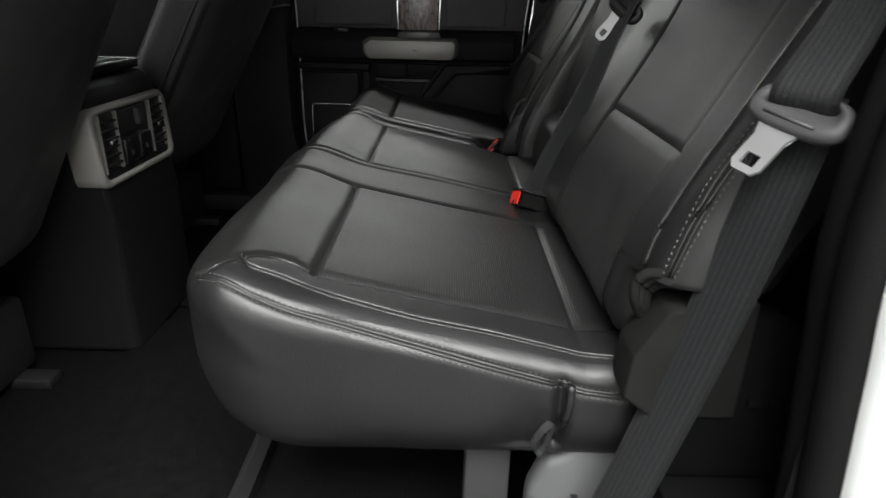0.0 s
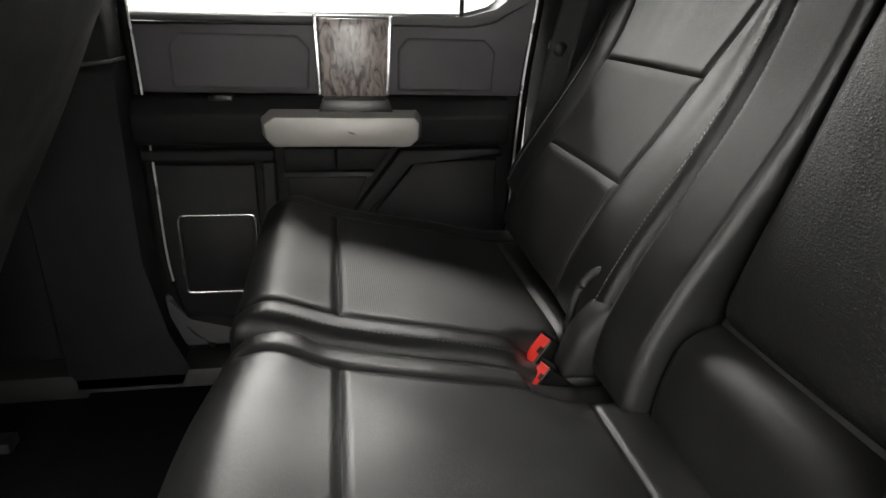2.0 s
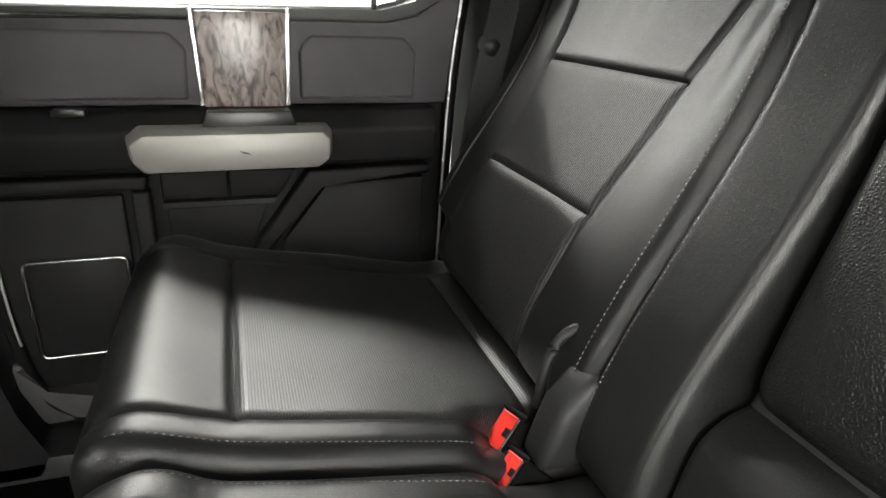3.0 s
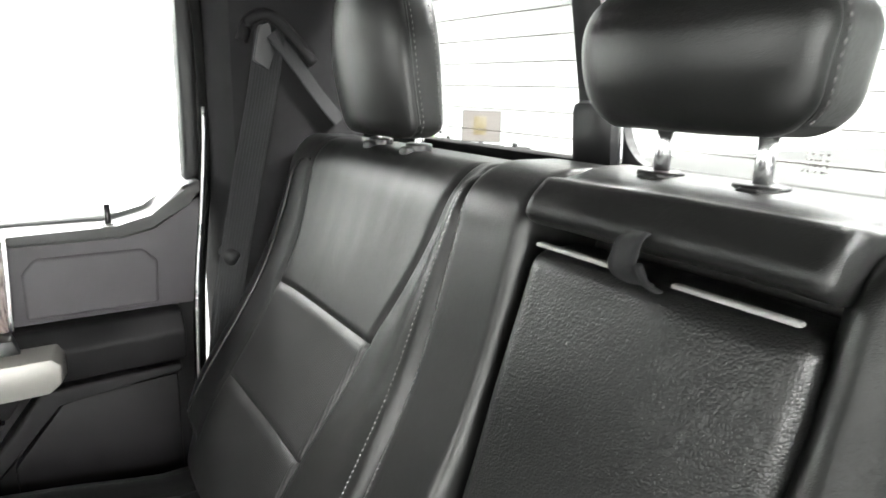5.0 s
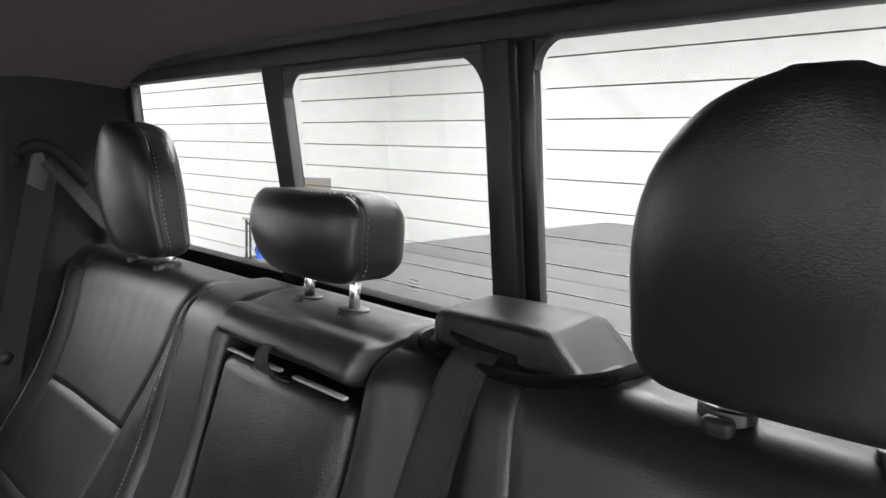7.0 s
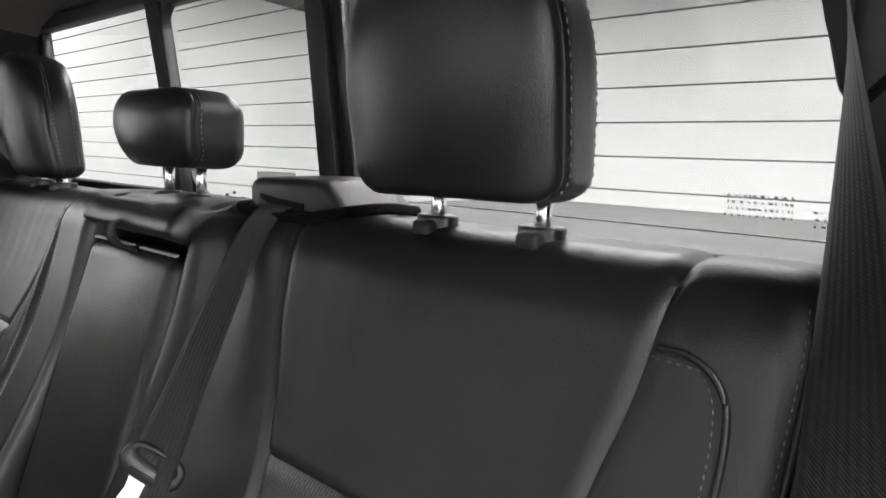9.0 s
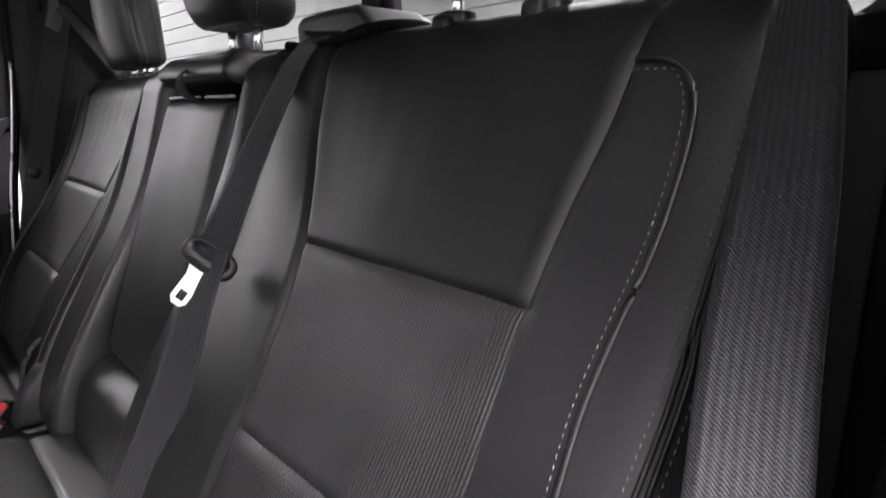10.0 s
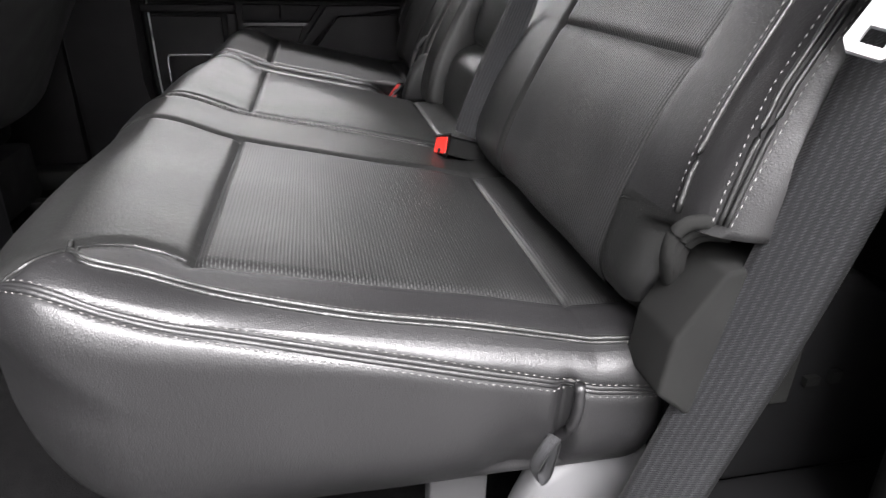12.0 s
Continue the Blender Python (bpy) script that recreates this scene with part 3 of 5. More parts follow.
# upper panel with its sill, which rises towards the rear
part("upper_panel", prism([(-0.44, 0.612), (0.392, 0.612), (0.408, 0.74), (0.412, 0.812), (0.388, 0.80), (0.335, 0.755), (0.28, 0.742), (-0.44, 0.740)], "y", DY0 - 0.008, DY0 + 0.02), TRIM, door, bevel=0.006)
SILLTOP = grained("sill_plastic", (0.06, 0.06, 0.06), 0.4, 900)
sill_pts = [(-0.44, 0.742), (0.28, 0.744), (0.335, 0.757), (0.385, 0.802), (0.412, 0.815), (0.412, 0.840), (0.38, 0.830), (0.33, 0.775), (0.27, 0.759), (-0.44, 0.757)]
bm = prism(sill_pts, "y", DY0 - 0.012, DY0 + 0.075)
for v in bm.verts:
    if v.co.y > DY0:
        v.co.z += 0.004
part("sill", bm, SILLTOP, door, "smooth grey window sill sloping inwards", bevel=0.008, segments=3)
for x0, x1 in ((-0.305, -0.045), (0.128, 0.328)):
    bm = prism([(x0, 0.62), (x1, 0.62), (x1 + 0.004, 0.70), (x1 - 0.02, 0.725), (x0 + 0.02, 0.725), (x0, 0.70)], "y", DY0 - 0.012, DY0 + 0.01)
    part("inset", bm, TRIM, door, bevel=0.008, segments=3)
part("wood_inlay", prism([(-0.022, 0.61), (0.104, 0.61), (0.110, 0.757), (-0.026, 0.757)], "y", DY0 - 0.019, DY0), WOOD, door, "grey brown wood veneer inlay", bevel=0.003)
for a, b in ((-0.03, -0.022), (0.104, 0.112)):
    part("chrome_strip", prism([(a, 0.612), (b, 0.612), (b + (0.006 if a > 0 else -0.005), 0.763), (a + (0.006 if a > 0 else -0.005), 0.763)], "y", DY0 - 0.023, DY0), CHROME, door, "chrome strip", bevel=0.002)
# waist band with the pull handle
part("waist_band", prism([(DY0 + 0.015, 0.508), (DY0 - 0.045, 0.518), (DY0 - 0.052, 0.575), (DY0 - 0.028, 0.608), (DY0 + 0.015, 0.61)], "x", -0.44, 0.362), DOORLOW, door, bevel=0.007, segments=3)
# dark block in place of the shade in the gap above the handle
part("slot_shade", prism([(-0.03, 0.582), (0.118, 0.582), (0.108, 0.609), (-0.02, 0.609)], "y", DY0 - 0.056, DY0), GLOSS, door, bevel=0.003)
bm = prism([(-0.128, 0.520), (0.160, 0.520), (0.178, 0.534), (0.180, 0.578), (0.168, 0.590), (-0.125, 0.590), (-0.146, 0.576), (-0.143, 0.536)], "y", DY0 - 0.09, DY0 - 0.03)
for v in bm.verts:
    if v.co.y < DY0 - 0.08:
        v.co.x += 0.014 if v.co.x < 0 else -0.014
        v.co.z += 0.003 if v.co.z < 0.55 else -0.010
part("pull_handle", bm, SILVER, door, "satin silver pull handle", bevel=0.0028, segments=2)
part("handle_mark", prism([(0.024, 0.554), (0.036, 0.551), (0.042, 0.5475), (0.030, 0.5495)], "y", DY0 - 0.0915, DY0 - 0.088), GLOSS, door, "small dark chip on the handle")
part("lock_switch", block((-0.235, DY0 - 0.047, 0.602), (-0.19, DY0 - 0.02, 0.613)), GLOSS, door, bevel=0.003)
part("lock_slit", block((-0.222, DY0 - 0.0475, 0.6075), (-0.204, DY0 - 0.03, 0.6138)), GREYPLASTIC, door, bevel=0.001)
# lower pocket frame, front part
def frame_bar(pts, y0, y1, name="pocket_frame"):
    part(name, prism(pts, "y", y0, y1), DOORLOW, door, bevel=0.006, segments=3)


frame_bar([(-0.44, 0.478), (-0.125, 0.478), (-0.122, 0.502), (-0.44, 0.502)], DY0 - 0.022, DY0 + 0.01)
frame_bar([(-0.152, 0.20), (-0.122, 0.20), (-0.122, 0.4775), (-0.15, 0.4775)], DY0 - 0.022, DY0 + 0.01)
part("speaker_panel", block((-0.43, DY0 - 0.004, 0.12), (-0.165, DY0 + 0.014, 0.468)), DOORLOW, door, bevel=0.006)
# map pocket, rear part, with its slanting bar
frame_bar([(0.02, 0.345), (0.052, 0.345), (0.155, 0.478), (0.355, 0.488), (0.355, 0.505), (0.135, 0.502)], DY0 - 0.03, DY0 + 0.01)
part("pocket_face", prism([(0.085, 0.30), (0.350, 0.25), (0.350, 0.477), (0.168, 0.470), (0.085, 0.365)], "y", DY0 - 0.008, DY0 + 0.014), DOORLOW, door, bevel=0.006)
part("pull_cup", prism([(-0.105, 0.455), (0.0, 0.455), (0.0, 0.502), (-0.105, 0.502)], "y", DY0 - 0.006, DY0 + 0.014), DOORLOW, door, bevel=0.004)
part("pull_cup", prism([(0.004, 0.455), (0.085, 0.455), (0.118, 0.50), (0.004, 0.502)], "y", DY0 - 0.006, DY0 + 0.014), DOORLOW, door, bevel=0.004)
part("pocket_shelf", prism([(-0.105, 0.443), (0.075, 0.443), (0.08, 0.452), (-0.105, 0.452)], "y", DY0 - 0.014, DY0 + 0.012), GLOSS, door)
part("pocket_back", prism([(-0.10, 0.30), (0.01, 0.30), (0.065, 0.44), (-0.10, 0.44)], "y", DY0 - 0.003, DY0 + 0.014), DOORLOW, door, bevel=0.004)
part("kick_rim", prism([(-0.40, 0.19), (-0.355, 0.19), (-0.335, 0.12), (-0.16, 0.095), (-0.16, 0.06), (-0.36, 0.06), (-0.40, 0.12)], "y", DY0 - 0.03, DY0 + 0.012), GREYPLASTIC, door, bevel=0.012)


def loop_points(x0, x1, z0, z1, r, y):
    c = [(x1 - r, z1 - r, 0), (x0 + r, z1 - r, 90), (x0 + r, z0 + r, 180), (x1 - r, z0 + r, 270)]
    return np.array([(cx + r * math.cos(radians(a)), y, cz + r * math.sin(radians(a))) for cx, cz, s in c for a in np.linspace(s, s + 90, 7)])


v, f = tube(loop_points(-0.327, -0.172, 0.185, 0.362, 0.012, DY0 - 0.010), 0.0035, 8, True)
mesh_part("speaker_ring", v, f, CHROME, door, "thin chrome ring")
part("speaker_grille", block((-0.323, DY0 - 0.009, 0.189), (-0.176, DY0 - 0.003, 0.358)), DOORLOW, door, "black speaker grille", bevel=0.003)
v, f = tube(np.array([(0.262, DY0 + 0.02, 0.752), (0.262, DY0 + 0.02, 0.800)]), 0.005, 10)
mesh_part("lock_pin", v, f, GLOSS, door, "black lock pin")
v, f = tube(np.array([(0.262, DY0 + 0.02, 0.760), (0.262, DY0 + 0.02, 0.766)]), 0.011, 14)
mesh_part("lock_collar", v, f, CHROME, door)
# window frame, glass and seals of the far door
part("window_frame", prism([(0.392, 0.80), (0.42, 0.80), (0.425, 1.27), (0.385, 1.27), (0.395, 1.15)], "y", DY0 + 0.02, DY0 + 0.07), PLASTIC, door, bevel=0.008)
part("window_frame", block((-0.44, DY0 + 0.02, 1.235), (0.39, DY0 + 0.07, 1.275)), PLASTIC, door, bevel=0.008)
part("window_frame", block((-0.44, DY0 + 0.02, 0.762), (-0.39, DY0 + 0.07, 1.236)), PLASTIC, door, bevel=0.008)
pane = part("pane", block((-0.40, DY0 + 0.045, 0.735), (0.40, DY0 + 0.049, 1.245)), CLEAR, door, "clear door glass")
pane.visible_shadow = False

seal_path = smooth_line([(0.372, DY0 - 0.005, 0.10), (0.385, DY0 - 0.005, 0.30), (0.392, DY0 - 0.005, 0.52), (0.400, DY0 - 0.004, 0.66), (0.416, DY0 - 0.002, 0.80), (0.428, DY0 - 0.002, 0.95), (0.424, DY0 - 0.002, 1.12), (0.405, DY0 - 0.006, 1.22), (0.36, DY0 - 0.012, 1.262), (0.0, DY0 - 0.02, 1.275), (-0.5, DY0 - 0.02, 1.275)], 10)
v, f = tube(seal_path, 0.011, 10)
tagged(mesh_part("door_seal", v, f, RUBBER, None, "black rubber door seal"), kind="structure")
v, f = tube(seal_path[:52] + (-0.006, -0.010, 0), 0.0028, 8)
tagged(mesh_part("seal_lip", v, f, SEALBRIGHT, None, "bright edge of the door opening"), kind="structure")
front_seal = smooth_line([(-0.28, DY0 - 0.02, 0.06), (-0.335, DY0 - 0.02, 0.12), (-0.365, DY0 - 0.01, 0.25), (-0.368, DY0 - 0.01, 0.45), (-0.370, DY0 - 0.01, 0.64), (-0.375, DY0 - 0.01, 0.80)], 10)
v, f = tube(front_seal, 0.010, 10)
tagged(mesh_part("door_seal", v, f, RUBBER, None, "black rubber door seal"), kind="structure")
v, f = tube(front_seal[18:] + (0.010, -0.006, 0), 0.0022, 8)
tagged(mesh_part("seal_lip", v, f, SEALBRIGHT, None, "bright edge of the door opening"), kind="structure")

# middle pillar of the far side: upright, with a foot that flares rearwards
mid_pts = [(-0.56, 0.0), (-0.29, 0.0), (-0.335, 0.05), (-0.368, 0.14), (-0.378, 0.30), (-0.376, 0.66), (-0.40, 1.30), (-0.58, 1.30)]
structure("middle_pillar", prism(mid_pts, "y", 0.80, 0.895), PILLAR, "black middle pillar trim", bevel=0.02)
structure("pillar_ledge", prism([(-0.54, 0.652), (-0.368, 0.677), (-0.368, 0.683), (-0.54, 0.658)], "y", 0.786, 0.86), GREYPLASTIC, "dark grey ledge on the middle pillar", bevel=0.002)
structure("door_sill", block((-1.6, 0.80, -0.06), (0.42, 0.93, 0.055)), PLASTIC, "black door sill trim", bevel=0.012)
structure("door_sill", block((-1.6, -0.885, -0.06), (0.40, -0.80, 0.03)), PLASTIC, "black door sill trim", bevel=0.012)
# front part of the cab
structure("front_door", block((-1.45, 0.86, 0.05), (-0.585, 0.93, SILL)), DOORLOW, "dark front door panel", bevel=0.02)
structure("front_door", block((-1.45, -0.895, 0.05), (-0.585, -0.83, SILL)), DOORLOW, "dark front door panel", bevel=0.02)
structure("middle_pillar", prism([(-0.56, -0.05), (-0.42, -0.05), (-0.42, 1.30), (-0.58, 1.30)], "y", -0.885, -0.80), PILLAR, "dark grey middle pillar trim", bevel=0.02)
structure("dashboard", prism([(-1.75, 0.0), (-1.45, 0.25), (-1.38, 0.60), (-1.48, 0.78), (-1.95, 0.84), (-1.95, 0.0)], "y", -0.86, 0.89), TRIM, "dark dashboard", bevel=0.03)
for y in (-0.88, 0.87):
    v, f = tube(np.array([(-1.02, y, 1.33), (-1.95, y, 0.84)]), 0.045, 8)
    tagged(mesh_part("windscreen_pillar", v, f, PILLAR, None, "grey windscreen pillar"), kind="structure")

# ---------------------------------------------------------------- near door opening
jamb = [(0.450, 0.18), (0.443, 0.33), (0.431, 0.46), (0.422, 0.57), (0.436, 0.70), (0.490, 0.85), (0.54, 1.0), (0.54, 1.2)]
NJ = smooth_line([(x, -0.875, z) for x, z in [(0.452, 0.02)] + jamb], 8)
v, f = tube(NJ, 0.016, 12)
tagged(mesh_part("door_seal", v, f, RUBBER, None, "black rubber seal of the open door"), kind="structure")
V, F = [], []
for p in NJ:
    for q in ((0.006, -0.015), (0.008, -0.026), (0.030, -0.040), (0.11, -0.046), (0.25, -0.05)):
        V.append((p[0] + q[0], p[1] + q[1], p[2]))
for i in range(len(NJ) - 1):
    for k in range(4):
        F.append((i * 5 + k, i * 5 + k + 1, (i + 1) * 5 + k + 1, (i + 1) * 5 + k))
tagged(mesh_part("door_jamb", V, F, BODYWHITE, None, "white painted edge of the door opening"), kind="structure")
v, f = tube(NJ + (0.020, 0.006, 0), 0.014, 12)
tagged(mesh_part("door_seal", v, f, PLASTIC, None, "black edge strip of the door opening"), kind="structure")
v, f = tube(NJ + (0.008, 0.03, 0), 0.020, 12)
tagged(mesh_part("jamb_trim", v, f, RUBBER, None, "black plastic trim beside the door seal"), kind="structure")


# ---------------------------------------------------------------- rear bench: cushions
def round_plan(q, x0, rx, y0, ry):
    """Rounds a front corner in plan: the square beyond x0, y0 becomes part of an ellipse."""
    u, v = np.clip((x0 - q[:, 0]) / rx, 0, 1.05), np.clip((q[:, 1] - y0) / ry, 0, 1.05)
    q[:, 0] += rx * u * (1 - np.sqrt(1 - 0.40 * v * v))
    q[:, 1] -= ry * v * (1 - np.sqrt(1 - 0.40 * u * u))


def seat_warp(q):
    q = q.copy()
    t = np.clip((q[:, 2] - 0.235) / 0.19, 0, 1.2)
    x = q[:, 0]
    rise = np.clip(-x / 0.10, 0, 1)
    q[:, 2] += t * (-0.20 * x * (1 - rise) ** 2 * (x < 0) - 0.20 * np.clip(x, 0, 1) + 0.028 * rise * rise * (3 - 2 * rise) + 0.18 * np.clip(x - 0.290, 0, 1))
    y = q[:, 1]
    corner = np.clip((y - 0.02) / 0.226, 0, 1) * (y < 0.25)
    q[:, 0] += 0.034 * corner**2 * rise * rise * (3 - 2 * rise)
    round_plan(q, -0.045, 0.105, -0.592, -0.13)
    round_plan(q, -0.03, 0.10, 0.69, 0.10)
    return q


def seam_set(x, y, rows):
    """The pressing of seams; rows: (axis, place, from, to, depth, width)."""
    out = np.zeros(len(x))
    for ax, at, a, b, depth, w in rows:
        d, along = (x - at, y) if ax == "x" else (y - at, x)
        out += groove(d, depth, w) * inside(along, a, b)
    return out


def top_only(p, z):
    return 1 / (1 + np.exp(-(p[:, 2] - z) / 0.006))


def crumples(p, amount, scale=9.0, seed=0.0):
    return amount * np.array([noise.noise(Vector((v[0] * scale + seed, v[1] * scale, v[2] * scale))) for v in p])


bench = thing("seat_cushion", (0.1, -0.24, 0.0), "wide black leather rear seat cushion with perforated insert and pale stitching", "car seat", "rear bench")
N_OUT, N_IN, C_OUT, C_IN, STRIP = -0.646, -0.313, -0.162, 0.188, -0.190
B_LO, B_HI = (-0.144, -0.722, 0.225), (0.365, 0.246, 0.425)


def roll_y(x):
    """Where the front roll ends towards the door: a curve that swings in and out again."""
    return np.interp(x, [-0.15, -0.10, -0.08, -0.06, -0.04, -0.02, 0], [-0.716, -0.690, -0.668, -0.648, -0.638, -0.638, -0.646])


def bench_disp(p):
    x, y = p[:, 0], p[:, 1]
    top = top_only(p, 0.405)
    d = seam_set(x, y, [
        ("x", 0.0, N_OUT, N_IN, 0.0062, 0.0034), ("x", 0.0, C_OUT, C_IN, 0.0056, 0.0034),
        ("y", N_OUT, 0.0, 0.36, 0.0040, 0.0034), ("y", N_IN, -0.15, 0.36, 0.0043, 0.0034), ("y", C_OUT, -0.15, 0.36, 0.0043, 0.0034), ("y", C_IN, -0.13, 0.36, 0.0037, 0.0034),
        ("y", STRIP, -0.15, 0.36, 0.0037, 0.0034), ("x", 0.290, N_OUT, N_IN, 0.0065, 0.0036), ("x", 0.285, C_OUT, C_IN, 0.0060, 0.0036)])
    d += groove(y - roll_y(x), 0.0036, 0.0045) * inside(x, -0.15, 0.0)
    d += 0.005 * inside(y, N_OUT, N_IN, 0.03) * inside(x, 0.0, 0.30, 0.03) + 0.005 * inside(y, C_OUT, C_IN, 0.03) * inside(x, 0.0, 0.28, 0.03)
    d += 0.005 * inside(x, -0.14, 0.0, 0.02) * (inside(y, N_OUT, N_IN, 0.03) + inside(y, C_OUT, C_IN, 0.03))
    d += 0.005 * (inside(y, N_IN, STRIP, 0.012) + inside(y, STRIP, C_OUT, 0.012) + inside(y, C_IN, 0.24, 0.012))
    d -= 0.075 * inside(y, 0.188, 0.40, 0.005) * inside(x, 0.228, 0.50, 0.006)
    out = d * top
    side = 1 - inside(y, -0.716, 9, 0.001)
    # the side panel sags, and a band seam runs along it
    zs = side_z(x)
    band = groove(p[:, 2] - zs, 0.0035, 0.007)
    out += side * (band * inside(x, -0.10, 0.36, 0.015) + 0.005 * inside(p[:, 2], 0.27, 0.37, 0.025) * inside(x, -0.02, 9, 0.04))
    out += side * groove(x - 0.268, 0.014, 0.007) * inside(p[:, 2], 0.20, 0.385, 0.006)
    out += side * groove(x - 0.235, 0.010, 0.03) * inside(p[:, 2], 0.20, 0.34, 0.02)
    return out + crumples(p, 0.0022)


def side_z(x, d=0.0):
    return 0.432 - 0.14 * (x + 0.09) + d


bench_shell = Shell(B_LO, B_HI, (0.060, 0.045, 0.11), (0.03, 0.03, 0.036), bench_disp, seat_warp, rx_low=0.14)


def bench_kind(c):
    x, y, z = c.T
    k = np.full(len(c), "side_panel", dtype=object)
    up = (z > 0.424) | ((x < B_LO[0] + 0.001) & (z > 0.37))
    k[up] = "outer_bolster"
    k[up & (y > C_IN)] = "gap_bolster"
    k[up & (y > roll_y(x)) & (y < N_IN) & (x < 0)] = "front_roll"
    k[up & (y > N_OUT) & (y < N_IN) & (x > 0) & (x < 0.290)] = "insert"
    k[up & (y > N_OUT) & (y < N_IN) & (x > 0.290)] = "rear_insert"
    k[up & (y > C_OUT) & (y < C_IN) & (x < 0)] = "centre_front_roll"
    k[up & (y > C_OUT) & (y < C_IN) & (x > 0)] = "centre_insert"
    k[up & (y > N_IN) & (y < STRIP)] = "inner_bolster"
    k[up & (y > STRIP) & (y < C_OUT)] = "centre_bolster"
    return k


bench_shell.build(
    [axis_steps(B_LO[0], B_HI[0], 0.0048, (0, 0.290, 0.285, 0.235, 0.268)), axis_steps(B_LO[1], B_HI[1], 0.0055, (N_OUT, N_IN, C_OUT, C_IN, STRIP, 0.200)), axis_steps(B_LO[2], B_HI[2], 0.0042, (0.385, 0.405))],
    bench_kind, {"insert": PERF_TOP, "rear_insert": PERF_TOP, "side_panel": LEATHER_SIDE, "outer_bolster": LEATHER_SIDE}, bench, {"insert": "finely perforated black leather", "rear_insert": "finely perforated black leather"})


def top_line(shell, pts, lift=0.0008, n=12, z=None):
    z = shell.hi[2] if z is None else z
    p = shell.at([(x, y, z) for x, y in smooth_line(np.array([(a, b, 0) for a, b in pts]), n)[:, :2]])
    return p + (0, 0, lift)


def side_line(d, x0, x1, lift=0.0012):
    xs = np.linspace(x0, x1, 60)
    zs, top = side_z(xs, d), B_HI[2]
    p = bench_shell.at([(x, B_LO[1] + max(0.0, z - top), min(z, top)) for x, z in zip(xs, zs)])
    return p + (0, -lift * 0.8, lift * 0.5)


stitching([top_line(bench_shell, [(-0.10, STRIP - 0.006), (0.10, STRIP - 0.006), (0.25, STRIP - 0.006)]),
           top_line(bench_shell, [(-0.10, STRIP + 0.006), (0.10, STRIP + 0.006), (0.25, STRIP + 0.006)]),
                      top_line(bench_shell, [(-0.10, 0.222), (0.05, 0.222), (0.215, 0.214)])], bench)
stitching([side_line(0.0085, -0.14, 0.355), side_line(-0.0075, -0.14, 0.355)], bench, DARKTHREAD, r=0.0005)
PIPED = [(-0.074, -0.655), (-0.072, -0.666), (-0.056, -0.673), (-0.02, -0.672), (0.033, -0.684), (0.107, -0.692), (0.19, -0.693), (0.27, -0.698), (0.345, -0.706)]
for off, thick in ((0.0, 0.0022), (0.0062, 0.0016)):
    v, f = tube(top_line(bench_shell, [(a + off * (a < -0.07), b - off * (a > -0.08)) for a, b in PIPED]), thick, 6)
    mesh_part("piping", v, f, LEATHER, bench)
stitching([top_line(bench_shell, [(a, b + 0.0035) for a, b in PIPED[1:]])], bench, DARKTHREAD, 0.005, 0.0038, 0.0006)
v, f = tube(bench_shell.at([(x, roll_y(x) + 0.002, B_HI[2]) for x in np.linspace(-0.13, -0.004, 40)]), 0.0015, 6)
mesh_part("piping", v, f, LEATHER, bench)
for d in (0.0028, -0.0024):
    v, f = tube(side_line(d, -0.14, 0.357, 0.0), 0.0022, 8)
    mesh_part("seam_ridge", v, f, LEATHER_SIDE, bench)
# pleat and pull strap at the side's rear
v, f = tube(bench_shell.at([(0.276 - 0.012 * ((0.37 - z) / 0.1) ** 2, B_LO[1], z) for z in np.linspace(0.385, 0.26, 16)]) - (0, 0.003, 0), 0.0045, 8)
mesh_part("pleat", v, f, LEATHER_SIDE, bench)
loop = smooth_line([(0.262, -0.726, 0.305), (0.244, -0.738, 0.296), (0.232, -0.742, 0.274), (0.238, -0.744, 0.255), (0.250, -0.740, 0.262), (0.258, -0.733, 0.285), (0.264, -0.727, 0.30)], 6)
loop = np.array((0.25, -0.735, 0.282)) + 0.62 * (loop - np.array((0.25, -0.735, 0.275)))
ribbon("pull_strap", loop, np.tile((0.2, -1.0, 0.0), (len(loop), 1)), 0.012, WEBBING, bench, "black webbing pull loop", cols=4)
# steel leg and latch bracket below
part("leg", block((0.172, -0.665, 0.0), (0.228, -0.640, 0.24)), LEGPAINT, bench, "dark painted steel leg", bevel=0.006)
part("leg", block((0.172, 0.10, 0.0), (0.228, 0.125, 0.24)), LEGPAINT, bench, "dark painted steel leg", bevel=0.006)
part("bracket", prism([(0.245, 0.0), (0.375, 0.0), (0.375, 0.245), (0.30, 0.24), (0.262, 0.215), (0.245, 0.17)], "y", -0.695, -0.66), GREYMETAL, bench, "grey steel latch bracket", bevel=0.012, segments=3)
part("bracket_hole", prism([(0.296, 0.172), (0.304, 0.172), (0.309, 0.156), (0.301, 0.156)], "y", -0.6975, -0.69), GLOSS, bench)

# far cushion
seat2 = thing("seat_cushion", (0.1, 0.52, 0.0), "black leather rear seat cushion with perforated insert beside the far door", "car seat", "rear bench")
F_IN, F_OUT = 0.312, 0.690
S_LO, S_HI = (-0.128, 0.258, 0.232), (0.365, 0.790, 0.425)


